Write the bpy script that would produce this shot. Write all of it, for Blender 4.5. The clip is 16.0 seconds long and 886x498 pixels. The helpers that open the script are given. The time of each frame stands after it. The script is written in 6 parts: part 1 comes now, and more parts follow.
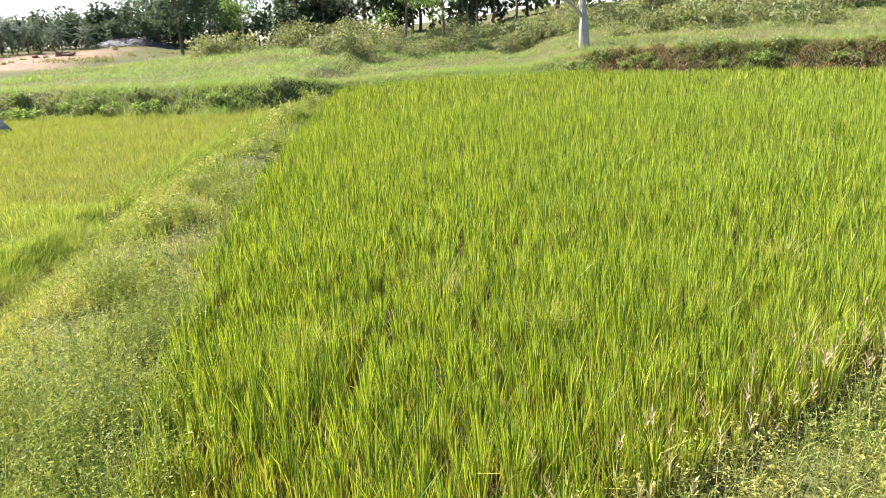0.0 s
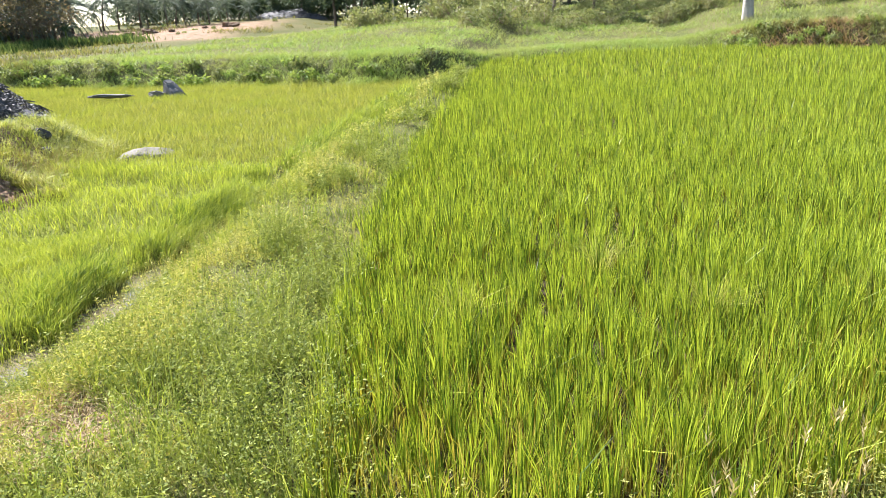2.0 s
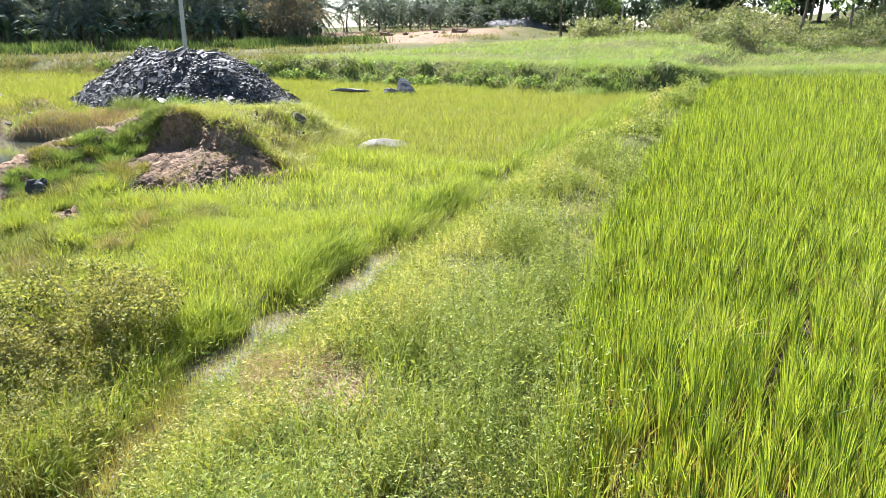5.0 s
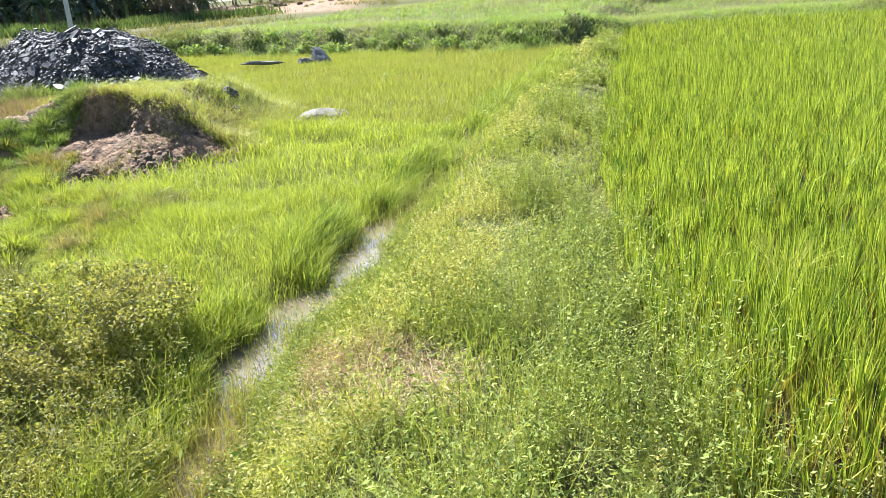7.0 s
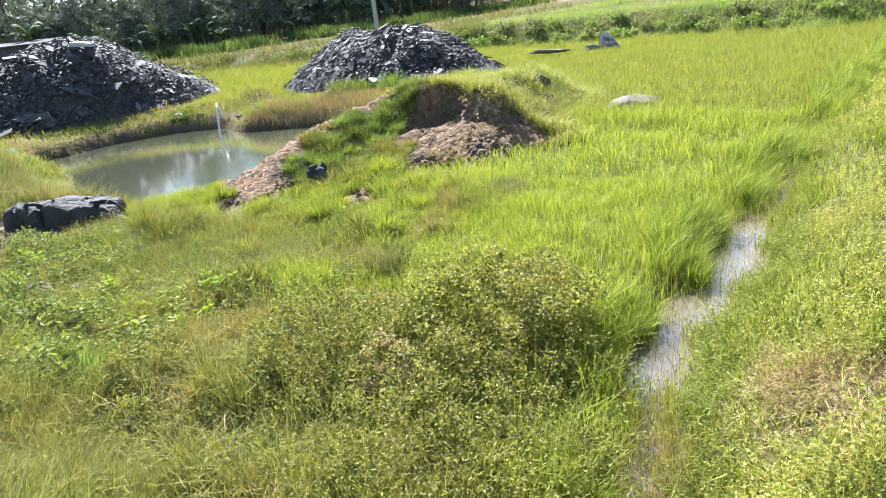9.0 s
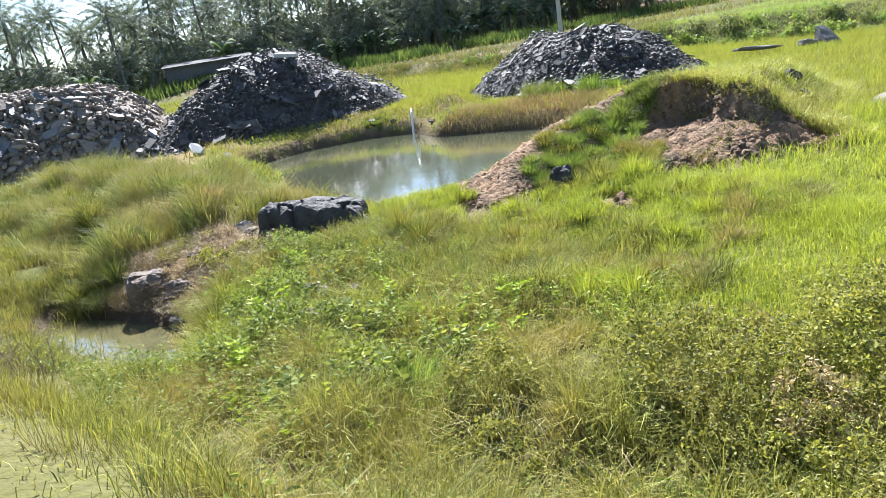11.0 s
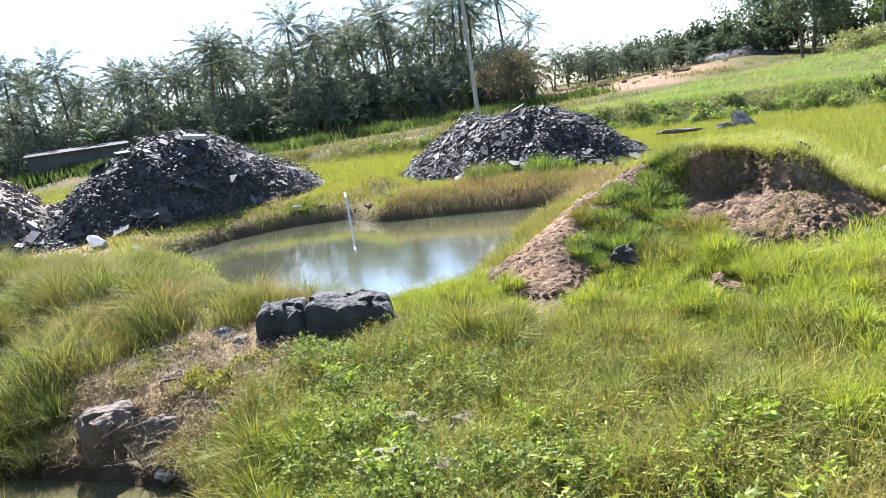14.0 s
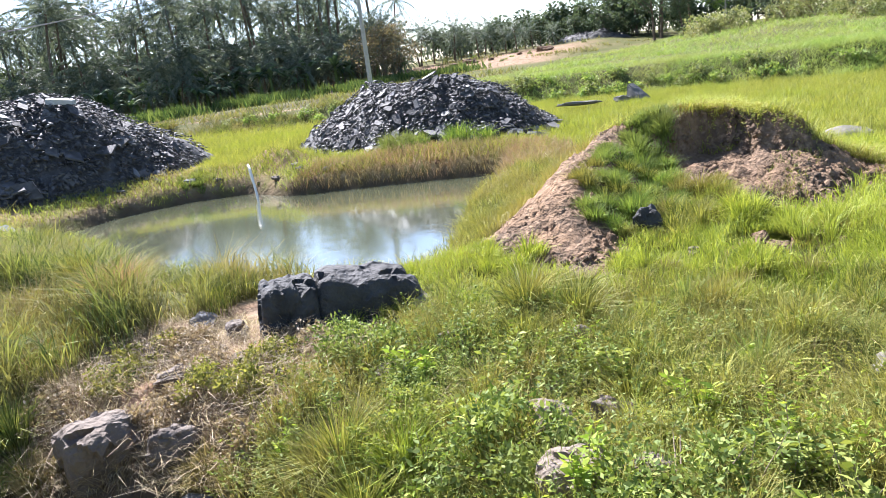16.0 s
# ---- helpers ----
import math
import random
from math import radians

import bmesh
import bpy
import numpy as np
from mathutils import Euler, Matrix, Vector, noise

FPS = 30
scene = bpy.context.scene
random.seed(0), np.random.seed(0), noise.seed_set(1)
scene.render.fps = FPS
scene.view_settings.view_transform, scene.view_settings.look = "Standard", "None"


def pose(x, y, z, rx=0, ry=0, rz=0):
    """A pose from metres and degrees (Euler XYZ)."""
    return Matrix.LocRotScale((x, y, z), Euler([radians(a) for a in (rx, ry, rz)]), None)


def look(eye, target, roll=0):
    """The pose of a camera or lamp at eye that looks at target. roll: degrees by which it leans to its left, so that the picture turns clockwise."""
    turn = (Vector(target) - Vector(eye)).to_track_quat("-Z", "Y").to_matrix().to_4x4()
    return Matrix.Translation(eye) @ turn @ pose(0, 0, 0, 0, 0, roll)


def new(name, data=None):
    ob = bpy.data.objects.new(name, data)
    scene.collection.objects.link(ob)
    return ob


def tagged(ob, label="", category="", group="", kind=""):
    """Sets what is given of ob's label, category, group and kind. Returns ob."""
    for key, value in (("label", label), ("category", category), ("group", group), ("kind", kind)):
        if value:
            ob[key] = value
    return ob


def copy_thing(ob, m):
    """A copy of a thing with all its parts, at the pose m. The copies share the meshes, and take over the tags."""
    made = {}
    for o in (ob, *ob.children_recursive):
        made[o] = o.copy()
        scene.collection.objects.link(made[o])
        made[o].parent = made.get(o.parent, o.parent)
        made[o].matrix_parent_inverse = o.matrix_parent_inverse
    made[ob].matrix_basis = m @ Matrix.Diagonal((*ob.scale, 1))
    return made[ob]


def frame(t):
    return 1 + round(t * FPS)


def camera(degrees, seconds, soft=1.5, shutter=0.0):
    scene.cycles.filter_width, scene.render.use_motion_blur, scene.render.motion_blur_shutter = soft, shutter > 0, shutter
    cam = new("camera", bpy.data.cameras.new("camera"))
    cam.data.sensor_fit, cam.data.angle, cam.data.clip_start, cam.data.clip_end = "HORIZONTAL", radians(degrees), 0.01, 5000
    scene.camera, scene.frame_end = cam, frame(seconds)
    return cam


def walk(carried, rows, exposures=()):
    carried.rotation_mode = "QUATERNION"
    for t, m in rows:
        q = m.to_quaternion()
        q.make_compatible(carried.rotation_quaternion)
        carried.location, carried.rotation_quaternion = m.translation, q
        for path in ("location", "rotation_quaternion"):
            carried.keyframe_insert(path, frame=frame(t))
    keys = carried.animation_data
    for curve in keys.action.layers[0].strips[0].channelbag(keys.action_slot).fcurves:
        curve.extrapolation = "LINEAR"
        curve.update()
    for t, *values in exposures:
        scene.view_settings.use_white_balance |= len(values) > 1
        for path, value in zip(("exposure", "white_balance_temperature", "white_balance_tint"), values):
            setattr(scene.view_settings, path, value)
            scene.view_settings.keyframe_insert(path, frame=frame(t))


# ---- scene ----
cam = camera(64.2, 16.0, soft=0.6)
PATH = [
    (0, (-0.084, 0.473, 3.155), (-0.124, 2.389, 2.581), -2.9),
    (0.5, (-0.083, 0.478, 3.154), (-0.165, 2.39, 2.573), -3.2),
    (1, (-0.2, 0.525, 3.111), (-0.393, 2.424, 2.514), -3.7),
    (1.5, (-0.317, 0.462, 3.092), (-0.657, 2.334, 2.473), -3.8),
    (2, (-0.383, 0.469, 3.081), (-0.791, 2.325, 2.458), -2.8),
    (2.5, (-0.386, 0.513, 3.061), (-0.753, 2.381, 2.449), -1.4),
    (3, (-0.305, 0.584, 3.045), (-0.594, 2.463, 2.425), -0.5),
    (3.5, (-0.236, 0.777, 3.004), (-0.542, 2.638, 2.341), -0.1),
    (4, (-0.389, 0.659, 3.014), (-0.934, 2.463, 2.343), 0.2),
    (4.5, (-0.689, 0.483, 3.019), (-1.462, 2.217, 2.392), 0.1),
    (5, (-0.936, 0.373, 2.975), (-1.853, 2.053, 2.393), -0.4),
    (5.2, (-1.048, 0.415, 2.936), (-2.002, 2.077, 2.363), -0.8),
    (7.3, (-2.487, 0.383, 2.765), (-3.148, 2.137, 2.067), -3.9),
    (7.5, (-2.551, 0.4, 2.766), (-3.227, 2.144, 2.058), -4.3),
    (8, (-3.0, 0.439, 2.738), (-3.834, 2.125, 2.059), -4.9),
    (8.5, (-3.394, 0.204, 2.791), (-4.461, 1.766, 2.14), -5.9),
    (9, (-3.757, -0.045, 2.84), (-5.028, 1.36, 2.201), -7.4),
    (9.5, (-4.183, -0.174, 2.821), (-5.59, 1.098, 2.184), -8.3),
    (10, (-4.686, -0.36, 2.879), (-6.182, 0.81, 2.252), -8.7),
    (10.2, (-4.867, -0.487, 2.871), (-6.384, 0.658, 2.249), -8.7),
    (12.5, (-7.425, -0.963, 2.762), (-8.987, 0.211, 2.334), -10.1),
    (13, (-8.091, -1.065, 2.817), (-9.615, 0.176, 2.44), -10.5),
    (13.5, (-8.749, -1.147, 2.778), (-10.127, 0.256, 2.413), -9.3),
    (14, (-9.397, -1.177, 2.722), (-10.728, 0.267, 2.347), -8.9),
    (14.5, (-10.044, -1.341, 2.655), (-11.369, 0.1, 2.245), -9.2),
    (15, (-10.682, -1.329, 2.629), (-11.971, 0.137, 2.195), -9.9),
    (15.5, (-11.421, -1.415, 2.658), (-12.625, 0.119, 2.214), -9.9),
    (16, (-12.035, -1.571, 2.601), (-13.035, 0.09, 2.112), -7.8),
]
walk(cam, [(t, look(eye, target, roll)) for t, eye, target, roll in PATH], ((0, 1.93, 6150, 16), (5.2, 2.05, 5850, 15), (8, 2.03, 5800, 13), (10, 1.95, 5900, 13), (12.5, 1.84, 5900, 15), (16, 1.98, 5850, 18)))

# ---- light ----
SUN_TURN, SUN_HIGH = radians(58), radians(43)
world = bpy.data.worlds.new("sky")
scene.world = world
world.use_nodes = True
wn = world.node_tree.nodes
sky = wn.new("ShaderNodeTexSky")
sky.sky_type, sky.sun_disc = "NISHITA", False
sky.sun_elevation, sky.sun_rotation = SUN_HIGH, -SUN_TURN
sky.air_density, sky.dust_density, sky.ozone_density = 1.0, 0.4, 1.7
world.node_tree.links.new(sky.outputs[0], wn["Background"].inputs[0])
wn["Background"].inputs[1].default_value = 0.06
sun = new("sun", bpy.data.lights.new("sun", "SUN"))
sun.data.energy, sun.data.angle, sun.data.color = 5.0, radians(0.6), (1.0, 0.96, 0.90)
to_sun = Vector((-math.sin(SUN_TURN) * math.cos(SUN_HIGH), math.cos(SUN_TURN) * math.cos(SUN_HIGH), math.sin(SUN_HIGH)))
sun.matrix_world = look((0, 0, 60), Vector((0, 0, 60)) - to_sun)

# ---- materials ----
def shader(name):
    m = bpy.data.materials.new(name)
    m.use_nodes = True
    t = m.node_tree
    return m, t.nodes, t.links, t.nodes["Principled BSDF"]


def rgb(c):
    return (c[0], c[1], c[2], 1.0)


def mixed(nodes, links, fac, a, b, mode="MIX"):
    n = nodes.new("ShaderNodeMix")
    n.data_type, n.blend_type = "RGBA", mode
    for k, v in ((0, fac), (6, a), (7, b)):
        if isinstance(v, (float, int)):
            n.inputs[k].default_value = v
        elif isinstance(v, tuple):
            n.inputs[k].default_value = rgb(v)
        else:
            links.new(v, n.inputs[k])
    return n.outputs[2]


def noise_of(nodes, links, scale, detail=4.0, lo=0.35, hi=0.65, kind="Object"):
    tc = nodes.new("ShaderNodeTexCoord")
    n = nodes.new("ShaderNodeTexNoise")
    n.inputs["Scale"].default_value, n.inputs["Detail"].default_value = scale, detail
    links.new(tc.outputs[kind], n.inputs["Vector"])
    r = nodes.new("ShaderNodeMapRange")
    r.inputs[1].default_value, r.inputs[2].default_value = lo, hi
    links.new(n.outputs["Fac"], r.inputs[0])
    return r.outputs[0]


def bumped(nodes, links, bsdf, height, strength, dist):
    b = nodes.new("ShaderNodeBump")
    b.inputs["Strength"].default_value, b.inputs["Distance"].default_value = strength, dist
    links.new(height, b.inputs["Height"])
    links.new(b.outputs[0], bsdf.inputs["Normal"])


def leafy(name, low, high, foot=None, patch=None, patch_scale=0.5, through_light=0.4, rough=0.68, foot_to=0.5, gloss=0.25):
    """Thin green leaves: colours vary leaf by leaf and in patches; light shines through."""
    m, nodes, links, bsdf = shader(name)
    geo = nodes.new("ShaderNodeNewGeometry")
    info = nodes.new("ShaderNodeObjectInfo")
    spread = nodes.new("ShaderNodeMapRange")
    spread.inputs[1].default_value, spread.inputs[2].default_value = 0.15, 0.85
    links.new(geo.outputs["Random Per Island"], spread.inputs[0])
    col = mixed(nodes, links, spread.outputs[0], low, high)
    if patch:
        col = mixed(nodes, links, noise_of(nodes, links, patch_scale, 3.0, 0.42, 0.66), col, patch)
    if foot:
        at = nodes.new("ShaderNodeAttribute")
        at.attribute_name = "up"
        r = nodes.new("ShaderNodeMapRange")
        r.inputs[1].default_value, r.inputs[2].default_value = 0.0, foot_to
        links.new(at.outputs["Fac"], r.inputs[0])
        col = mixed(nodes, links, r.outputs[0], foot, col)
    hsv = nodes.new("ShaderNodeHueSaturation")
    r2 = nodes.new("ShaderNodeMapRange")
    r2.inputs[3].default_value, r2.inputs[4].default_value = 0.85, 1.15
    links.new(info.outputs["Random"], r2.inputs[0])
    links.new(r2.outputs[0], hsv.inputs["Value"])
    links.new(col, hsv.inputs["Color"])
    links.new(hsv.outputs[0], bsdf.inputs["Base Color"])
    bsdf.inputs["Roughness"].default_value = rough
    bsdf.inputs["Specular IOR Level"].default_value = gloss
    tl = nodes.new("ShaderNodeBsdfTranslucent")
    links.new(mixed(nodes, links, 1.0, hsv.outputs[0], (1.0, 0.95, 0.62), "MULTIPLY"), tl.inputs[0])
    mx = nodes.new("ShaderNodeMixShader")
    mx.inputs[0].default_value = through_light
    links.new(bsdf.outputs[0], mx.inputs[1])
    links.new(tl.outputs[0], mx.inputs[2])
    links.new(mx.outputs[0], nodes["Material Output"].inputs[0])
    return m


def earthy(name, a, b, c, scale=1.0, bump=0.5, rough=0.95):
    m, nodes, links, bsdf = shader(name)
    col = mixed(nodes, links, noise_of(nodes, links, 0.7 * scale, 5.0), a, b)
    col = mixed(nodes, links, noise_of(nodes, links, 6.0 * scale, 6.0, 0.5, 0.7), col, c)
    links.new(col, bsdf.inputs["Base Color"])
    bsdf.inputs["Roughness"].default_value = rough
    bsdf.inputs["Specular IOR Level"].default_value = 0.2
    bumped(nodes, links, bsdf, noise_of(nodes, links, 9.0 * scale, 8.0, 0.2, 0.8), bump, 0.06)
    return m


def rocky(name, dark, light, scale=1.0, rough=0.55, bump=0.6):
    """Stone; repeats differ by object and by island."""
    m, nodes, links, bsdf = shader(name)
    geo = nodes.new("ShaderNodeNewGeometry")
    info = nodes.new("ShaderNodeObjectInfo")
    add = nodes.new("ShaderNodeMath")
    links.new(geo.outputs["Random Per Island"], add.inputs[0])
    links.new(info.outputs["Random"], add.inputs[1])
    fr = nodes.new("ShaderNodeMath")
    fr.operation = "FRACT"
    links.new(add.outputs[0], fr.inputs[0])
    pw = nodes.new("ShaderNodeMath")
    pw.operation = "POWER"
    pw.inputs[1].default_value = 3.5
    links.new(fr.outputs[0], pw.inputs[0])
    col = mixed(nodes, links, pw.outputs[0], dark, light)
    col = mixed(nodes, links, noise_of(nodes, links, 3.0 * scale, 6.0, 0.45, 0.75), col, tuple(0.6 * v + 0.04 for v in light))
    links.new(col, bsdf.inputs["Base Color"])
    bsdf.inputs["Roughness"].default_value = rough
    bumped(nodes, links, bsdf, noise_of(nodes, links, 14.0 * scale, 8.0, 0.2, 0.8), bump, 0.03)
    return m


def watery(name, colour, wave, film=1.0):
    m, nodes, links, bsdf = shader(name)
    col = mixed(nodes, links, noise_of(nodes, links, 0.4, 3.0), colour, tuple(0.75 * v for v in colour))
    links.new(col, bsdf.inputs["Base Color"])
    bsdf.inputs["Roughness"].default_value = 0.075
    bsdf.inputs["IOR"].default_value = 1.9
    bsdf.inputs["Specular IOR Level"].default_value = 0.6
    bsdf.inputs["Coat Weight"].default_value, bsdf.inputs["Coat IOR"].default_value, bsdf.inputs["Coat Roughness"].default_value = film, 1.9, 0.075
    bumped(nodes, links, bsdf, noise_of(nodes, links, wave, 2.0, 0.2, 0.8), 0.2, 0.02)
    return m


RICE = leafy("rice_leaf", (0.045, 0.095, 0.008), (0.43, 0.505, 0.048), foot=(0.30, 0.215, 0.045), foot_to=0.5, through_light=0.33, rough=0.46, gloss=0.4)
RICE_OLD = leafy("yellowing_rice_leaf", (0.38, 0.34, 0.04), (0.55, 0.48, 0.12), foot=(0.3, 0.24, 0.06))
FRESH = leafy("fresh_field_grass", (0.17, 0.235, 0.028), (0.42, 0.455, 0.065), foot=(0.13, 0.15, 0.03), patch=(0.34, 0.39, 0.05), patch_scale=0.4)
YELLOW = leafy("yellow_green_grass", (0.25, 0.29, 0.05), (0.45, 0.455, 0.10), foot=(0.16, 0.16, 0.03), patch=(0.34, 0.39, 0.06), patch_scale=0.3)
# Dead brown foot, darkened further to paint the shade low between blades
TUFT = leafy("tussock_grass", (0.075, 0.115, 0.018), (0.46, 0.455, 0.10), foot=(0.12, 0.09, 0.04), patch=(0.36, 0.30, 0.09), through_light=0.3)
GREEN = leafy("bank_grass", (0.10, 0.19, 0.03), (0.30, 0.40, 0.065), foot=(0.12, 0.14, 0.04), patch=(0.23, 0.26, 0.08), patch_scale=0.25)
# Paler copy of GREEN: distance haze is put into the blade colour
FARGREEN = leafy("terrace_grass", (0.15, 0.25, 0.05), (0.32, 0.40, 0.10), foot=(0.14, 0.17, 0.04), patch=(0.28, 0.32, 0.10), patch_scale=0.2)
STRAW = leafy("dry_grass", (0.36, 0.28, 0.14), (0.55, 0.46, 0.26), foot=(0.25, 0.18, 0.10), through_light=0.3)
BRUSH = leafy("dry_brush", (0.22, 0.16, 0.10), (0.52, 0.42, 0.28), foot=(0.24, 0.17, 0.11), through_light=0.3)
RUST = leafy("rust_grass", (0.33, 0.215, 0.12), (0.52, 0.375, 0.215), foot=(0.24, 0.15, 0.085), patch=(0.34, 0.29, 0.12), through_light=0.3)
WEED = leafy("weed_leaf", (0.14, 0.185, 0.03), (0.60, 0.585, 0.155), patch=(0.48, 0.45, 0.12), patch_scale=1.7, through_light=0.4)
BROAD = leafy("broad_weed_leaf", (0.07, 0.12, 0.02), (0.31, 0.38, 0.09), patch=(0.22, 0.25, 0.07), through_light=0.32)
BRIGHT = leafy("young_leaf", (0.22, 0.34, 0.04), (0.42, 0.52, 0.07))
BROWNLEAF = leafy("brush_leaf", (0.085, 0.11, 0.022), (0.40, 0.40, 0.09), patch=(0.27, 0.25, 0.075), patch_scale=1.2)
WEEDGREEN = leafy("green_weed_leaf", (0.085, 0.13, 0.018), (0.37, 0.405, 0.09), patch=(0.22, 0.265, 0.05), patch_scale=1.5, through_light=0.38)
# TREELEAF and PALMLEAF are lightened to carry the haze over the grove
TREELEAF = leafy("tree_leaf", (0.045, 0.08, 0.045), (0.13, 0.17, 0.09), patch=(0.08, 0.105, 0.06), through_light=0.3)
LIGHTTREE = leafy("light_tree_leaf", (0.12, 0.2, 0.05), (0.22, 0.32, 0.08), through_light=0.4)
BROWNTREE = leafy("brown_tree_leaf", (0.13, 0.105, 0.065), (0.27, 0.215, 0.135), patch=(0.16, 0.155, 0.085), through_light=0.45)
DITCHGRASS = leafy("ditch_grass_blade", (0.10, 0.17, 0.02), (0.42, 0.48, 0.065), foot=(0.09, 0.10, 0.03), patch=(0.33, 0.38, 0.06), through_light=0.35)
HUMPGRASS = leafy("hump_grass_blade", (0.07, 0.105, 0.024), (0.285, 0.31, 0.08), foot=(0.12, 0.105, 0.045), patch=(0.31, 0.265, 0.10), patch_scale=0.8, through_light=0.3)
PALMLEAF = leafy("palm_leaf", (0.075, 0.105, 0.08), (0.21, 0.25, 0.19), through_light=0.35, rough=0.5)
UNDERLEAF = leafy("understory_leaf", (0.045, 0.085, 0.04), (0.15, 0.21, 0.10), through_light=0.35, rough=0.8)
BUSHLEAF = leafy("bush_leaf", (0.12, 0.16, 0.05), (0.30, 0.33, 0.13), patch=(0.28, 0.27, 0.12), patch_scale=0.3, through_light=0.35)
CROP = leafy("crop_leaf", (0.05, 0.095, 0.028), (0.18, 0.235, 0.065), through_light=0.35)
BARK = earthy("bark", (0.12, 0.09, 0.06), (0.2, 0.16, 0.12), (0.07, 0.05, 0.04), 2.0)
PALEBARK = earthy("pale_bark", (0.42, 0.38, 0.33), (0.3, 0.27, 0.23), (0.5, 0.47, 0.42), 2.0, 0.3)
TWIG = earthy("twig", (0.25, 0.19, 0.13), (0.35, 0.28, 0.2), (0.15, 0.11, 0.08), 3.0, 0.2)
CLAY = earthy("clay", (0.22, 0.14, 0.08), (0.105, 0.073, 0.047), (0.29, 0.195, 0.12), 1.5, 1.0)
SLATE = rocky("slate", (0.029, 0.027, 0.023), (0.115, 0.108, 0.095), 1.0, 0.72, 0.3)
SLATELIGHT = rocky("grey_slate", (0.10, 0.10, 0.098), (0.24, 0.235, 0.22), 1.0, 0.7)
PALESLAB = rocky("pale_slab", (0.34, 0.34, 0.32), (0.46, 0.45, 0.42), 1.0, 0.7)
BASALT = rocky("dark_rock", (0.026, 0.025, 0.021), (0.05, 0.047, 0.04), 1.0, 0.82, 1.0)
TANROCK = rocky("tan_rock", (0.14, 0.125, 0.09), (0.19, 0.17, 0.125), 1.0, 0.9, 0.6)
BROWNROCK = rocky("brown_rock", (0.11, 0.083, 0.06), (0.2, 0.155, 0.112), 1.0, 0.85, 1.0)
GREYROCK = rocky("grey_rock", (0.12, 0.11, 0.09), (0.21, 0.19, 0.16), 1.0, 0.85, 1.0)
RUBBLE = rocky("rubble_stone", (0.15, 0.122, 0.09), (0.36, 0.305, 0.235), 1.0, 0.85, 0.6)
GREYSTONE = rocky("grey_stone", (0.11, 0.105, 0.095), (0.2, 0.19, 0.17), 1.0, 0.8, 0.6)
CONCRETE = rocky("concrete", (0.40, 0.38, 0.34), (0.46, 0.44, 0.4), 2.0, 0.9, 0.3)
POND = watery("pond_water", (0.115, 0.125, 0.07), 3.0)
POOL = watery("pool_water", (0.125, 0.115, 0.055), 3.0, 0.45)
DITCH = watery("ditch_water", (0.21, 0.165, 0.115), 5.0, 0.4)
PIPE = earthy("white_pipe", (0.8, 0.77, 0.66), (0.72, 0.68, 0.56), (0.58, 0.52, 0.4), 3.0, 0.05, 0.5)
SHEDWALL = earthy("shed_wall", (0.085, 0.088, 0.095), (0.11, 0.11, 0.11), (0.065, 0.065, 0.07), 1.0, 0.1)
TIN = earthy("tin_roof", (0.07, 0.07, 0.075), (0.10, 0.09, 0.085), (0.05, 0.05, 0.05), 1.0, 0.1, 0.9)
WIRE = earthy("wire", (0.15, 0.15, 0.15), (0.2, 0.2, 0.2), (0.1, 0.1, 0.1), 1.0, 0.0, 0.5)


def ground_material():
    m, nodes, links, bsdf = shader("ground_soil")
    turf = mixed(nodes, links, noise_of(nodes, links, 0.25, 6.0), (0.075, 0.085, 0.025), (0.12, 0.11, 0.045))
    turf = mixed(nodes, links, noise_of(nodes, links, 5.0, 6.0, 0.5, 0.75), turf, (0.11, 0.10, 0.05))
    clay = mixed(nodes, links, noise_of(nodes, links, 0.5, 6.0), (0.30, 0.19, 0.125), (0.22, 0.14, 0.095))
    clay = mixed(nodes, links, noise_of(nodes, links, 4.0, 8.0, 0.5, 0.7), clay, (0.36, 0.27, 0.18))
    lush = nodes.new("ShaderNodeAttribute")
    lush.attribute_name = "lush"
    moss = mixed(nodes, links, noise_of(nodes, links, 3.0, 6.0), (0.10, 0.115, 0.02), (0.15, 0.165, 0.028))
    turf = mixed(nodes, links, lush.outputs["Fac"], turf, moss)
    at = nodes.new("ShaderNodeAttribute")
    at.attribute_name = "bare"
    mul = nodes.new("ShaderNodeMath")
    mul.operation = "MULTIPLY"
    links.new(at.outputs["Fac"], mul.inputs[0])
    links.new(noise_of(nodes, links, 1.3, 6.0, 0.25, 0.5), mul.inputs[1])
    col = mixed(nodes, links, mul.outputs[0], turf, clay)
    # Real mud, plus tree shade painted on the strip before the grove
    wet = nodes.new("ShaderNodeAttribute")
    wet.attribute_name = "mud_shade"
    col = mixed(nodes, links, wet.outputs["Fac"], col, (0.06, 0.045, 0.029))
    links.new(col, bsdf.inputs["Base Color"])
    bsdf.inputs["Roughness"].default_value = 0.95
    bsdf.inputs["Specular IOR Level"].default_value = 0.05
    bumped(nodes, links, bsdf, noise_of(nodes, links, 7.0, 8.0, 0.2, 0.8), 0.7, 0.06)
    return m


SOIL = ground_material()

# ---- plan of the land ----
RNG = np.random.default_rng(7)
LATTICE = np.random.default_rng(3).random((256, 256))


def value_noise(x, y):
    xi, yi = np.floor(x).astype(int), np.floor(y).astype(int)
    fx, fy = x - xi, y - yi
    fx, fy = fx * fx * (3 - 2 * fx), fy * fy * (3 - 2 * fy)
    a, b = LATTICE[xi % 256, yi % 256], LATTICE[(xi + 1) % 256, yi % 256]
    c, d = LATTICE[xi % 256, (yi + 1) % 256], LATTICE[(xi + 1) % 256, (yi + 1) % 256]
    return (a * (1 - fx) + b * fx) * (1 - fy) + (c * (1 - fx) + d * fx) * fy


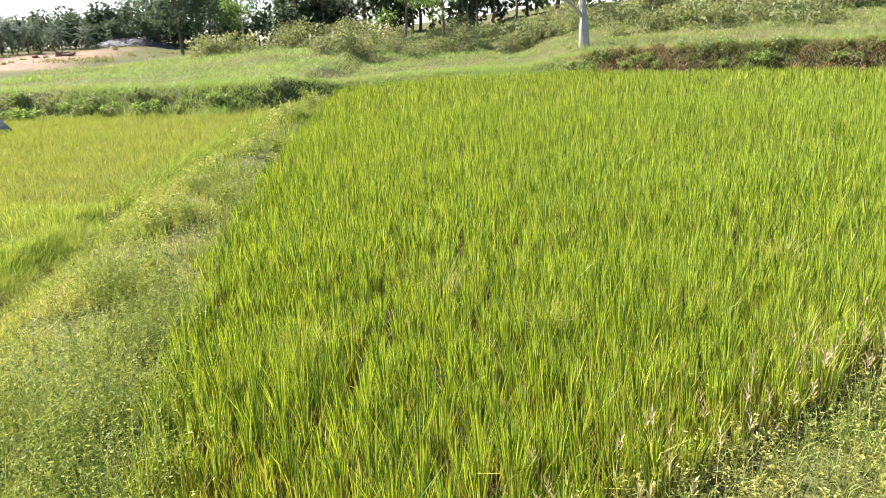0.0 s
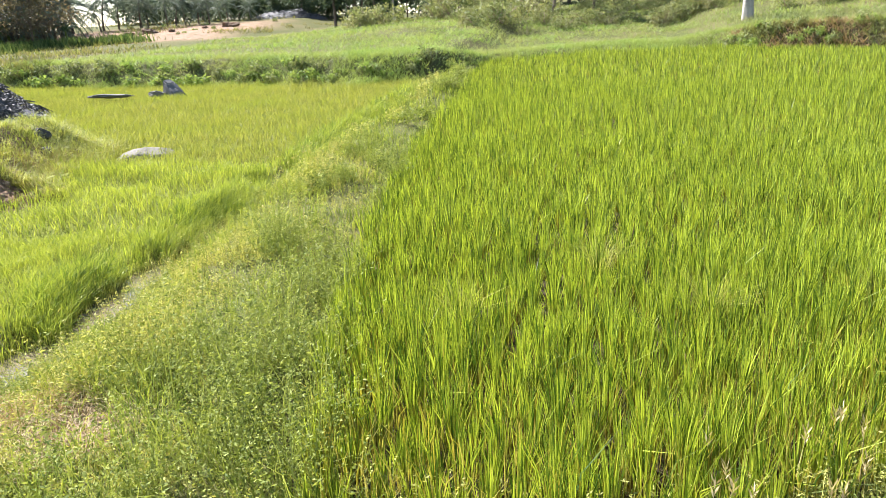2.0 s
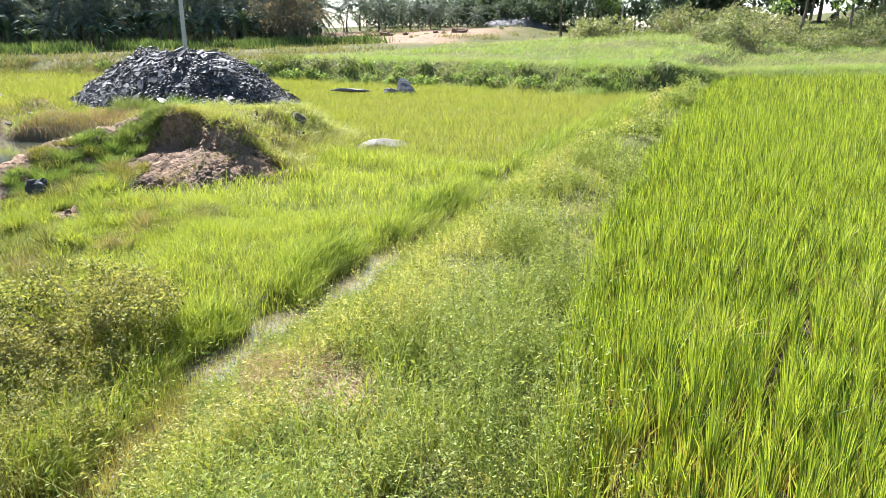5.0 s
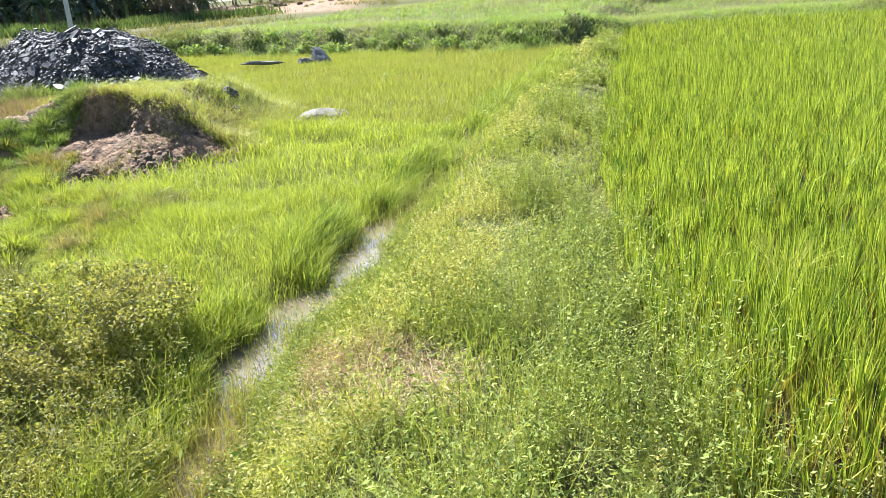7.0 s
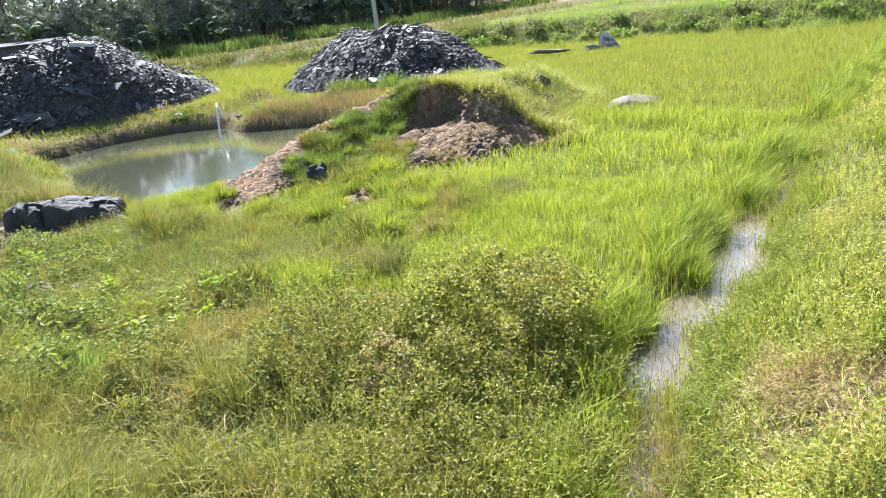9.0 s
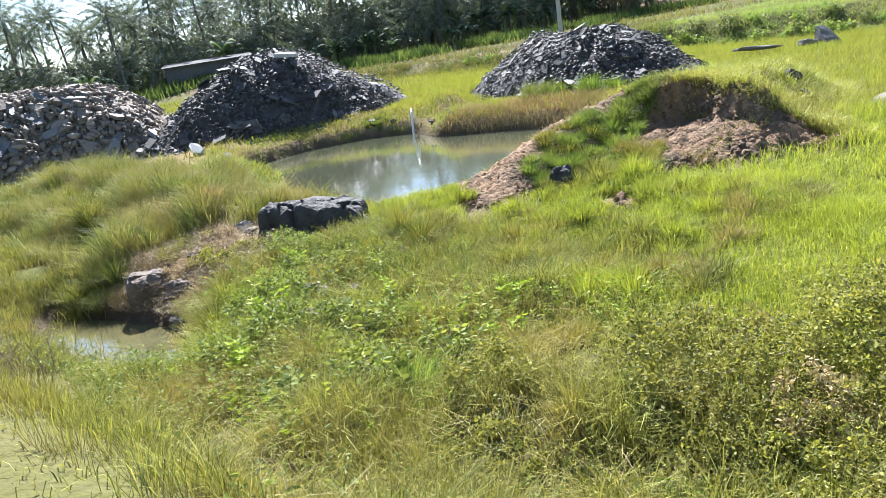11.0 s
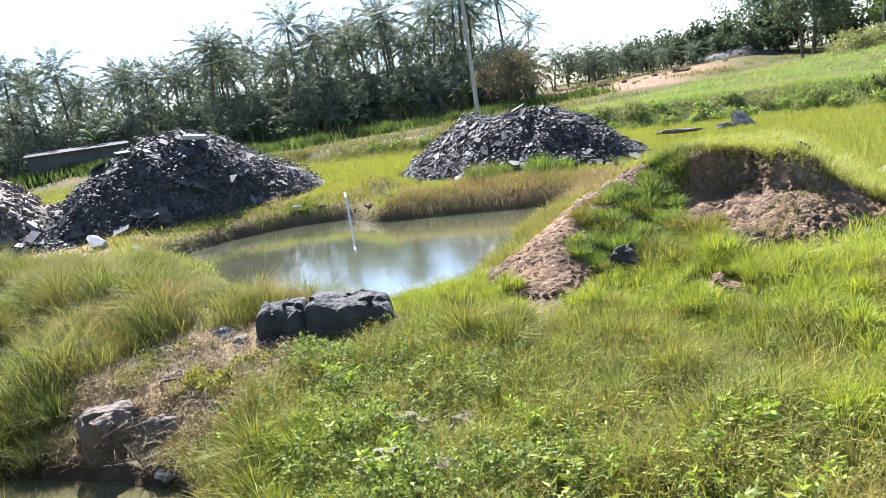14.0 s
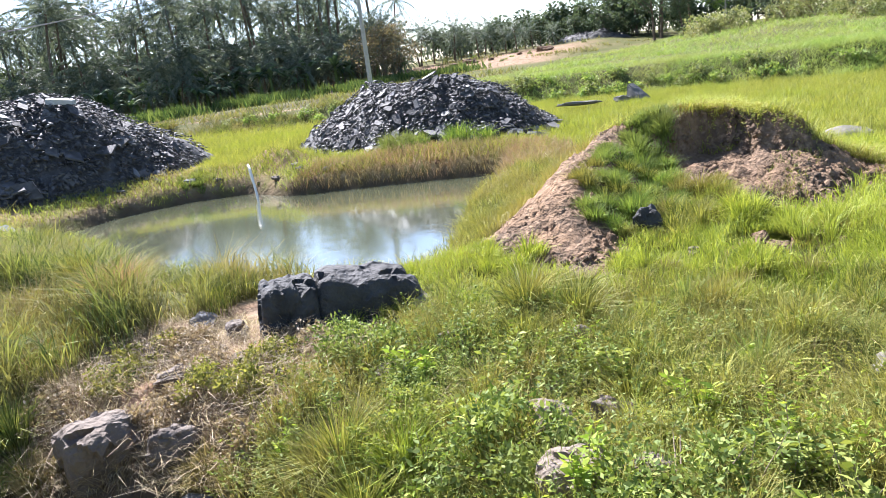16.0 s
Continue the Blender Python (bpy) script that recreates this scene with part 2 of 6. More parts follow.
def fbm(x, y, scale, octaves=4):
    total, amp, norm = 0.0, 1.0, 0.0
    for k in range(octaves):
        total = total + amp * value_noise(x * scale * 2 ** k + 31.7 * k, y * scale * 2 ** k + 11.3 * k)
        norm += amp
        amp *= 0.5
    return total / norm - 0.5


def smooth(a, b, v):
    u = np.clip((v - a) / (b - a), 0, 1)
    return u * u * (3 - 2 * u)


def ditch_left(y):
    return np.interp(y, [0, 3.2, 4.8, 6.3, 8, 10, 15, 25, 36, 60], [-4.6, -5.65, -6.3, -6.5, -6.65, -6.85, -7.25, -7.8, -8.7, -9]) + 0.10 * np.sin(2.1 * np.asarray(y)) + 0.07 * np.sin(4.7 * np.asarray(y) + 1)


def ditch_right(y):
    return np.interp(y, [0, 3.2, 4.1, 5.1, 5.8, 8, 10.3, 13, 25, 36, 60], [-4.4, -5.2, -5.54, -5.76, -5.86, -6.02, -6.38, -7.02, -7.7, -8.6, -8.9]) + 0.08 * np.sin(1.7 * np.asarray(y) + 2) + 0.07 * np.sin(5.3 * np.asarray(y))


def rice_left(y):
    return np.interp(y, [3, 3.7, 4.7, 7, 12, 18.6, 28, 38, 50, 60], [-1.9, -2.1, -2.45, -3.1, -4.0, -4.8, -5.5, -6.9, -7.4, -8])


def rice_near(x):
    return np.interp(x, [-6, -3, -1, 0.6, 3.6, 8, 40], [4.0, 3.9, 3.9, 4.1, 6.3, 9.5, 30])


def far_step(x):
    return np.interp(x, [-140, -80, -60, -45, -30, -22, -12, -9.2, -8, -6.6, 0, 8, 17, 24, 40, 80], [0, 22, 31, 36, 38.5, 38.5, 36.5, 38, 44, 49, 54.5, 55, 47.5, 41.5, 33, 20])


def hill_line(x):
    return np.interp(x, [-140, -60, -45, -30, -20, -8, 0, 8, 17, 24, 40, 80], [0, 31, 36, 39, 42, 49, 53, 55, 48, 42, 33, 20])


def step_high(x):
    return np.interp(x, [-60, -30, -9.2, -7.5, 6, 11, 30], [0.9, 1.15, 1.1, 0.35, 0.35, 1.45, 1.7])


def crest_y(x):
    return np.interp(x, [-40, -18, -14, -12, -7.5, -4, 0, 1, 4, 8, 40], [-4.0, -3.0, -2.0, -1.35, -0.6, 0.1, 0.6, 0.9, 3.0, 6.0, 26])


def crest_z(x):
    return np.interp(x, [-30, -12, 0, 10], [0.8, 1.0, 1.45, 1.5])


POND_EDGE = np.array([(-33.4, 10.5), (-33.9, 13.6), (-33.0, 16.0), (-31.0, 17.1), (-28.8, 16.3), (-25.2, 17.7), (-21.9, 18.7), (-20.8, 16.6), (-20.1, 13.2), (-19.1, 10.4), (-18.6, 8.8), (-19.9, 7.8), (-22.0, 7.5), (-24.2, 7.8), (-28.4, 9.4), (-31.2, 9.5)])
POOL_EDGE = np.array([(-20.3, 0.5), (-19.5, 0.95), (-18.3, 1.42), (-16.9, 1.9), (-15.8, 1.75), (-14.3, 1.4), (-15.0, 0.85), (-16.5, 0.45), (-18.5, 0.15)])


def outside(x, y, ring):
    """Distance to a closed outline, negative inside."""
    best, inside = np.full(np.shape(x), 1e9), np.zeros(np.shape(x), bool)
    for (ax, ay), (bx, by) in zip(ring, np.roll(ring, -1, 0)):
        dx, dy = bx - ax, by - ay
        u = np.clip(((x - ax) * dx + (y - ay) * dy) / (dx * dx + dy * dy), 0, 1)
        best = np.minimum(best, np.hypot(x - ax - u * dx, y - ay - u * dy))
        inside ^= ((ay > y) != (by > y)) & (x < dx * (y - ay) / (dy if dy else 1e-9) + ax)
    return np.where(inside, -best, best)


def along(x, y, a, b):
    """Distance to the stretch a-b and how far along it."""
    dx, dy = b[0] - a[0], b[1] - a[1]
    u = np.clip(((x - a[0]) * dx + (y - a[1]) * dy) / (dx * dx + dy * dy), 0, 1)
    return np.hypot(x - a[0] - u * dx, y - a[1] - u * dy), u


def mound_rise(x, y):
    """Height of the dug earth mound above the land."""
    wob = 0.3 * fbm(x, y, 0.9)
    d, u = along(x, y, (-14.4, 12.9), (-15.1, 16.3))
    body = (1.2 - 0.25 * u) * np.exp(-(np.maximum(d + wob - 0.4, 0) / 1.1) ** 2)
    d, u = along(x, y, (-16.0, 12.5), (-13.3, 12.6))
    brow = (1.1 + 0.2 * np.sin(math.pi * u)) * np.exp(-(np.maximum(d + wob - 0.15, 0) / 0.75) ** 2)
    d, u = along(x, y, (-16.0, 12.3), (-16.4, 7.3))
    ridge = (1.08 - 0.76 * u - 0.26 * u ** 4) * np.exp(-((d + wob) / (0.95 + 0.5 * u)) ** 2)
    d, u = along(x, y, (-16.2, 8.6), (-15.0, 6.8))
    fan = (0.36 - 0.26 * u) * np.exp(-((d + wob) / 0.75) ** 2)
    scree = 0.6 * np.clip((y - 9.7) / 2.6 + 0.25 * fbm(x, y, 0.9), 0, 1) * np.exp(-(((x + 13.35) / 1.35) ** 4)) * smooth(13.4, 12.6, y)
    d, u = along(x, y, (-13.0, 12.7), (-11.8, 12.3))
    flank = (0.85 - 0.68 * u) * np.exp(-((d + wob) / 0.75) ** 2)
    d, u = along(x, y, (-13.2, 8.15), (-12.3, 8.45))
    toe = 0.13 * np.exp(-((d + wob) / 0.42) ** 2)
    lap = 0.5 * np.clip((y - 8.6) / 3.2, 0, 1) * np.exp(-(((x + 14.4) / 1.6) ** 4)) * smooth(13.6, 12.4, y)
    h = np.maximum.reduce([body, brow, ridge, fan, scree, flank, toe, lap])
    e = np.hypot((x + 14.22) / 0.7, (y - 11.78) / 0.74) + 0.16 * fbm(x, y, 1.7)
    cut = smooth(1.04, 0.94, e)
    h = h * (1 - cut) + np.minimum(h, np.maximum(scree, lap) - 0.04 + 0.15 * fbm(x, y, 2.0)) * cut
    return h + 0.16 * fbm(x, y, 1.9) * smooth(0.05, 0.4, h)


def land(x, y):
    x, y = np.asarray(x, float), np.asarray(y, float)
    xl, xd, xr = ditch_left(y), ditch_right(y), rice_left(y)
    west = -0.12 - 0.22 * smooth(-9, -13.5, x) * smooth(11, 6, y) + 0.15 * smooth(-28, -34, x) + 0.015 * np.maximum(-x - 34, 0)
    west = west + 0.1 * fbm(x, y, 0.35) + 0.08 * fbm(x, y, 1.1)
    west = west + 0.3 * fbm(x, y, 1.15, 2) * smooth(9.5, 7, y) * smooth(-7.5, -8.5, x) * smooth(-30, -24, x)
    d, u = along(x, y, (-31, 3.6), (-21.0, 4.7))
    west = west + 0.62 * np.exp(-(d / 1.7) ** 2)
    d, u = along(x, y, (-19.4, 2.6), (-17.3, 4.4))
    west = west + 0.12 * np.exp(-(d / 1.1) ** 2)
    u = np.clip((x - xl) / np.maximum(xd - xl, 0.05), 0, 1)
    ditch = -0.30 - 0.2 * np.sin(math.pi * u) * np.clip(xd - xl, 0.2, 1)
    u = np.clip((x - xd) / np.maximum(xr - xd, 0.05), 0, 1)
    berm = -0.30 + 0.48 * smooth(0, 0.35, u) - 0.18 * smooth(0.7, 1, u) + 0.05 * fbm(x, y, 1.2)
    z = np.where(x < xl, west, np.where(x < xd, ditch, np.where(x < xr, berm, 0.02 * fbm(x, y, 1.0))))
    z = np.where((x < xl) & (x > xl - 0.35), -0.30 + (west + 0.30) * smooth(0, 0.35, xl - x), z)
    s = y - far_step(x) + 0.7 * fbm(x, y, 0.3)
    up = smooth(-0.5, 2.3 - 1.3 * smooth(8, 13, x), s)
    high = step_high(x) + 0.1 + 0.021 * np.maximum(s, 0) + 0.2 * fbm(x, y, 0.15)
    back = y - hill_line(x)
    hill = smooth(-34, 0, x) * (1.8 * smooth(8, 34, back) + 0.03 * np.maximum(back - 30, 0)) * (0.8 + 0.35 * smooth(4, 25, x))
    high = np.minimum(high, 3.2) + np.minimum(hill, 6.5) + 0.5 * fbm(x, y, 0.12) * smooth(10, 30, s)
    z = z + (high - z) * up
    d = outside(x, y, POND_EDGE)
    hard = np.maximum(smooth(11, 14.5, y), smooth(-26, -30, x))
    shore = -0.80 + hard * (0.42 * smooth(0, 0.45, d + 0.3 * fbm(x, y, 1.0)) + 0.26 * np.maximum(d - 0.3, 0)) + (1 - hard) * (0.14 * d + 0.05 * d * d)
    z = np.where(d > 0, np.minimum(z, shore), -0.93 - np.minimum(-d * 0.6, 0.9))
    z = z + 1.4 * smooth(66, 108, y) * smooth(-34, -46, x) * smooth(-100, -80, x)
    z = z + 1.5 * np.exp(-((x + 86) / 11) ** 2 - ((y - 29) / 9) ** 2)
    d, u = along(x, y, (-30.5, 18.9), (-32, 19.6))
    z = z + 0.5 * np.exp(-(d / 0.8) ** 2)
    zc = crest_z(x)
    b = smooth(2.0, 0.0, y - crest_y(x))
    z = z + (zc + 0.05 * fbm(x, y, 0.8) - z) * b
    d = outside(x, y, POOL_EDGE)
    z = np.where(d > 0, np.minimum(z, -0.86 + d * 0.55), -0.98 - np.minimum(-d * 0.5, 0.4))
    return z


def surface(x, y):
    """Land and mound together."""
    return land(x, y) + np.where((np.abs(x + 15) < 5) & (np.abs(y - 12.5) < 7), np.maximum(mound_rise(x, y), 0), 0)


# ---- mesh helpers ----
def part(name, bm, material, parent=None, label=""):
    """Links a bmesh as one mesh object under a thing."""
    me = bpy.data.meshes.new(name)
    bm.to_mesh(me)
    bm.free()
    me.materials.append(material)
    ob = new(name, me)
    ob.parent = parent
    if label:
        ob["label"] = label
    return ob


def bare_mesh(name, verts, sizes, corners, material, attrs=(), smooth_faces=False):
    """A mesh from arrays: vertices, corners per face, corner list."""
    me = bpy.data.meshes.new(name)
    me.vertices.add(len(verts))
    me.vertices.foreach_set("co", np.ascontiguousarray(verts, np.float32).ravel())
    me.loops.add(len(corners))
    me.loops.foreach_set("vertex_index", np.ascontiguousarray(corners, np.int32))
    me.polygons.add(len(sizes))
    starts = np.r_[0, np.cumsum(sizes)[:-1]].astype(np.int32)
    me.polygons.foreach_set("loop_start", starts)
    for key, vals in attrs:
        me.attributes.new(key, "FLOAT", "POINT").data.foreach_set("value", np.ascontiguousarray(vals, np.float32))
    me.update(calc_edges=True)
    if smooth_faces:
        me.polygons.foreach_set("use_smooth", np.ones(len(sizes), bool))
    me.materials.append(material)
    return me


def grid_mesh(name, xs, ys, zfun, material, attrs=()):
    gx, gy = np.meshgrid(xs, ys, indexing="ij")
    v = np.stack([gx, gy, zfun(gx, gy)], -1).reshape(-1, 3)
    n, m = len(xs), len(ys)
    i = (np.arange(n - 1)[:, None] * m + np.arange(m - 1)[None]).ravel()
    f = np.stack([i, i + m, i + m + 1, i + 1], -1)
    return bare_mesh(name, v, np.full(len(f), 4), f.ravel(), material, [(k, fun(gx, gy).ravel()) for k, fun in attrs], True)


def blade_arrays(p, h, w, lean, turn=None, rng=RNG, plain=False):
    """Grass blades: a quad and a tip each, bent over by lean."""
    n = len(p)
    a = rng.random(n) * 2 * math.pi if turn is None else turn
    f = rng.random(n) * 2 * math.pi
    d = np.stack([np.cos(a), np.sin(a), np.zeros(n)], -1)
    s = np.stack([np.cos(f), np.sin(f), np.zeros(n)], -1) * (np.asarray(w) / 2)[:, None]
    up = np.zeros((n, 3))
    up[:, 2] = h
    l = (np.asarray(lean) * h)[:, None] * d
    mid, tip = p + up * 0.6 + l * 0.32, p + up * (1 - 0.25 * np.clip(lean, 0, 1.5)[:, None]) + l
    if plain:
        bow = (mid - (p + tip) / 2) * 0.6
        v = np.stack([p - s * 1.4 + bow, p + s * 1.4 + bow, tip + bow], 1).reshape(-1, 3)
        return v, np.full(n, 3), np.arange(3 * n), np.tile([0.15, 0.15, 1.0], n)
    v = np.stack([p - s * 0.8, p + s * 0.8, mid + s, mid - s, tip], 1).reshape(-1, 3)
    k = np.arange(n)[:, None] * 5
    c = (k + np.array([0, 1, 2, 3, 3, 2, 4])).ravel()
    return v, np.tile([4, 3], n), c, np.tile([0, 0, 0.6, 0.6, 1.0], n)


def leaf_arrays(p, d, length, width, rng=RNG):
    """Leaves: folded diamonds from p along d."""
    n = len(p)
    r = rng.normal(size=(n, 3))
    s = np.cross(d, r)
    s /= np.linalg.norm(s, axis=1)[:, None] + 1e-9
    nrm = np.cross(s, d)
    length, width = np.broadcast_to(length, n)[:, None], np.broadcast_to(width, n)[:, None]
    mid = p + d * length * 0.45
    v = np.stack([p, mid + s * width / 2 + nrm * width * 0.15, p + d * length, mid - s * width / 2 + nrm * width * 0.15], 1).reshape(-1, 3)
    c = (np.arange(n)[:, None] * 4 + np.arange(4)).ravel()
    return v, np.full(n, 4), c, np.tile([0.3, 0.7, 1.0, 0.7], n)


def joined(*sets):
    vs, ss, cs, us, k = [], [], [], [], 0
    for v, s, c, u in sets:
        vs.append(v), ss.append(s), cs.append(c + k), us.append(u)
        k += len(v)
    return np.concatenate(vs), np.concatenate(ss), np.concatenate(cs), np.concatenate(us)


def stuff(name, arrays, material, label, category, parent=None):
    v, s, c, u = arrays
    ob = new(name, bare_mesh(name, v, s, c, material, [("up", u)]))
    if parent is None:
        return tagged(ob, label, category, kind="stuff")
    ob.parent = parent
    return tagged(ob, label)


def scatter(n, x0, x1, y0, y1, keep):
    x, y = RNG.uniform(x0, x1, n), RNG.uniform(y0, y1, n)
    k = keep(x, y)
    return x[k], y[k]


def on_land(x, y, sink=0.02):
    return np.stack([x, y, surface(x, y) - sink], -1)


def away(x, y):
    """Distance from the edge of the bank that the path runs along."""
    return along(x, y, (0.0, 0.4), (-12.0, -1.5))[0]


# ---- ground and water ----
def axis(lo, hi, step, far):
    near = np.arange(lo, hi + step, step)
    out, s, v = [], step, 0.0
    while v < far:
        s *= 1.25
        v += s
        out.append(v)
    out = np.array(out)
    return np.r_[(near[0] - out)[::-1], near, near[-1] + out]


def bareness(x, y):
    b = 0.6 * smooth(2.0, 0.2, np.abs(outside(x, y, POND_EDGE))) * smooth(8, 12, y)
    b = np.maximum(b, np.maximum(0.8 * smooth(1.8, 0.7, np.abs(y - far_step(x) - 4.6 + 2.5 * fbm(x, y, 0.25))) * smooth(-36, -43, x), 0.12 * smooth(1.4, 0.4, np.abs(y - far_step(x) - 0.3)) * smooth(9, 13, x)))
    d, u = along(x, y, (-78, 68), (-54, 86))
    b = np.maximum(b, smooth(17, 9, d + 9 * fbm(x, y, 0.12)))
    b = np.maximum(b, smooth(8, 5, along(x, y, (-62, 72), (-48, 92))[0] + 5 * fbm(x, y, 0.15)))
    b = np.maximum(b, 0.95 * smooth(1.5, 0.7, along(x, y, (-30.5, 18.7), (-32, 19.5))[0]))
    d, u = along(x, y, (-18.4, 2.0), (-18.2, 4.4))
    b = np.maximum(b, 0.9 * smooth(1.7, 0.9, d))
    b = np.maximum(b, 0.9 * smooth(0.65, 0.3, np.hypot((x + 4.5) / 1.3, y - 4.4)))
    b = np.maximum(b, 0.7 * smooth(5, 2, along(x, y, (-36, 9), (-34, 17))[0]))
    return b


def lushness(x, y):
    wet = np.where((x < ditch_left(y) - 0.3) & (y < far_step(x)), 0.12 + 0.88 * smooth(6, 9, y - 0.22 * (x + 12)), 0.0) * smooth(-40, -34, x)
    return np.where((x > ditch_right(y)) & (y < 40) & (y > crest_y(x) + 0.5) & ((x < rice_left(y)) | (y < rice_near(x))), 0.25, wet)


def mud_and_shade(x, y):
    m = np.where((x > rice_left(y)) & (y < far_step(x)) & (y > rice_near(x)), 0.9, 0.0)
    m = np.maximum(m, np.where((x > ditch_left(y) - 0.3) & (x < ditch_right(y) + 0.2) & (y < 40) & (y > 2.2), 0.9, 0))
    s = y - far_step(x)
    # strip before the grove: brown soil, darkened in place of tree shade
    m = np.maximum(m, 0.7 * smooth(5.5, 8.0, s) * smooth(20, 15, s) * smooth(-38, -44, x))
    m = np.maximum(m, 0.7 * smooth(1.3, 0.5, np.abs(s - 0.2)) * smooth(8, 11, x))
    return np.maximum(m, np.maximum(smooth(0.5, 0.0, outside(x, y, POOL_EDGE)), smooth(0.4, 0.05, outside(x, y, POND_EDGE)) * np.where((y > 13) | (x < -28), 0.85, 0.3)))


ground = new("ground", grid_mesh("ground", axis(-44, 44, 0.29, 1500), axis(-4, 57, 0.29, 1500), land, SOIL, [("bare", bareness), ("mud_shade", mud_and_shade), ("lush", lushness)]))
tagged(ground, "grassy farmland with soil fields, banks and bare clay", "ground", kind="structure")


def water(name, ring, z, material, label):
    bm = bmesh.new()
    bm.faces.new([bm.verts.new((x, y, z)) for x, y in ring])
    return tagged(part(name, bm, material), label, "water", kind="structure")


def grown(ring, by):
    c = ring.mean(0)
    return c + (ring - c) * (1 + by)


water("water_pond", grown(POND_EDGE, 0.04), -0.86, POND, "murky green pond water reflecting the sky")
water("water_pool", grown(POOL_EDGE, 0.05), -0.90, POOL, "small still pool below the bank")
ys = np.arange(2.6, 26, 0.8)
water("water_ditch", np.r_[np.stack([ditch_left(ys) - 0.15, ys], -1)[::-1], np.stack([ditch_right(ys) + 0.1, ys], -1)], -0.23, DITCH, "shallow muddy ditch water between the grasses")

# ---- earth mound ----
mound = new("earth_mound", grid_mesh("earth_mound", np.arange(-19.4, -10.4, 0.09), np.arange(6.2, 19.2, 0.09),
            lambda x, y: land(x, y) - 0.14 + 1.0 * mound_rise(x, y) + 0.14 * smooth(0.02, 0.25, mound_rise(x, y)) + (0.34 * fbm(x, y, 3.2, 5) + 0.34 * np.abs(fbm(x, y, 8.0, 3))) * smooth(0.05, 0.3, mound_rise(x, y)), CLAY))
tagged(mound, "dug mound of reddish clay with a hollow face", "mound")


# ---- rocks ----
def rock_mesh(name, size, material, seed, rough=0.25, cuts=4, flat=0.0, block=False):
    """A broken stone: an icosphere cut by planes and roughened."""
    r = random.Random(seed)
    bm = bmesh.new()
    if block:
        bmesh.ops.create_icosphere(bm, subdivisions=5, radius=1.0)
        for v in bm.verts:
            c = v.co
            v.co = c / (abs(c.x) ** 5 + abs(c.y) ** 5 + abs(c.z) ** 5) ** 0.2
    else:
        bmesh.ops.create_icosphere(bm, subdivisions=4, radius=1.0)
    planes = []
    for _ in range(cuts + 5):
        n = Vector((r.gauss(0, 1), r.gauss(0, 1), r.gauss(0, 0.8))).normalized()
        planes.append((n, r.uniform(0.55, 0.85) + (0.32 if block else 0)))
    off = Vector((r.uniform(0, 50), r.uniform(0, 50), 0))
    for v in bm.verts:
        for n, d in planes:
            k = v.co.dot(n) - d
            if k > 0:
                v.co -= n * k
        q = v.co * 1.7 + off
        v.co += v.co.normalized() * (noise.noise(q) * rough + noise.noise(q * 3.1) * rough * 0.4 + noise.noise(q * 8) * rough * 0.12)
        if block:
            v.co -= v.co.normalized() * 0.16 * max(0.0, 1 - abs(noise.noise(Vector((q.x * 0.8, q.y * 0.8, q.z * 0.25)))) * 14)
        if flat and v.co.z < -flat:
            v.co.z = -flat
        v.co = Vector((v.co.x * size[0] / 2, v.co.y * size[1] / 2, v.co.z * size[2] / 2))
    me = bpy.data.meshes.new(name)
    bm.to_mesh(me)
    bm.free()
    me.materials.append(material)
    return me


def rock(name, x, y, size, material, label, seed, turn=0.0, sink=0.2, tilt=0.0, z=None, block=False, rough=0.25, cuts=4):
    ob = new(name, rock_mesh(name, size, material, seed, 0.2 if block else rough, cuts, block=block))
    ob.matrix_world = pose(x, y, float(surface(x, y)) + size[2] * (0.42 - sink) if z is None else z, tilt, 0, turn)
    return tagged(ob, label, "rock")


def split_block(name, x, y, z, size, turn, tilt, material, label, seed, cell=1.6, sharp=0.3, square=7.0, dip=0.0):
    """A quarried block: squared, with broken facets and a rough skin."""
    r = random.Random(seed)
    bm = bmesh.new()
    bmesh.ops.create_icosphere(bm, subdivisions=5, radius=1.0)
    off = Vector((r.uniform(0, 40), r.uniform(0, 40), r.uniform(0, 40)))
    for v in bm.verts:
        c = v.co.copy()
        p = c / (abs(c.x) ** square + abs(c.y) ** square + abs(c.z) ** square) ** (1 / square)
        q = p * cell + off
        near = noise.voronoi(q)[1][0]
        way = noise.noise_vector(near * 7.3).normalized()
        p = p + c.normalized() * sharp * ((q - near).dot(way) * 0.55 + 0.35 * noise.noise(near * 3.1))
        p += c.normalized() * (0.045 * noise.noise(q * 3.0) + 0.022 * noise.noise(q * 8.0))
        k = 1.0 - 0.08 * p.z
        v.co = Vector((p.x * k * size[0] / 2, p.y * k * size[1] / 2, p.z * size[2] / 2))
    ob = part(name, bm, material)
    ob.matrix_world = pose(x, y, z, tilt, dip, turn)
    return tagged(ob, label, "rock")


split_block("boulder", -17.45, 5.2, -0.3, (1.35, 1.0, 1.2), 47, 3, BASALT, "large dark grey squared boulder at the pond edge", 51, dip=11)
split_block("boulder", -18.0, 4.5, -0.14, (0.72, 0.95, 1.05), 44, -3, BASALT, "dark broken boulder leaning on the larger one", 57, 1.3, dip=5)
split_block("rock", -18.3, 1.95, -0.55, (0.72, 0.65, 0.78), 70, 22, BROWNROCK, "brown angular rock on the slope above the pool", 69, 1.1, 0.45, 4.0)
split_block("rock", -17.55, 2.25, -0.5, (0.5, 0.36, 0.36), 40, -20, BROWNROCK, "brown split rock beside the pool", 68, 1.2, 0.4, 4.0)
split_block("rock", -13.6, 2.3, -0.16, (0.5, 0.42, 0.45), 20, 8, BROWNROCK, "grey stone half hidden by leafy weeds", 71, 1.3, 0.25, 4.0)
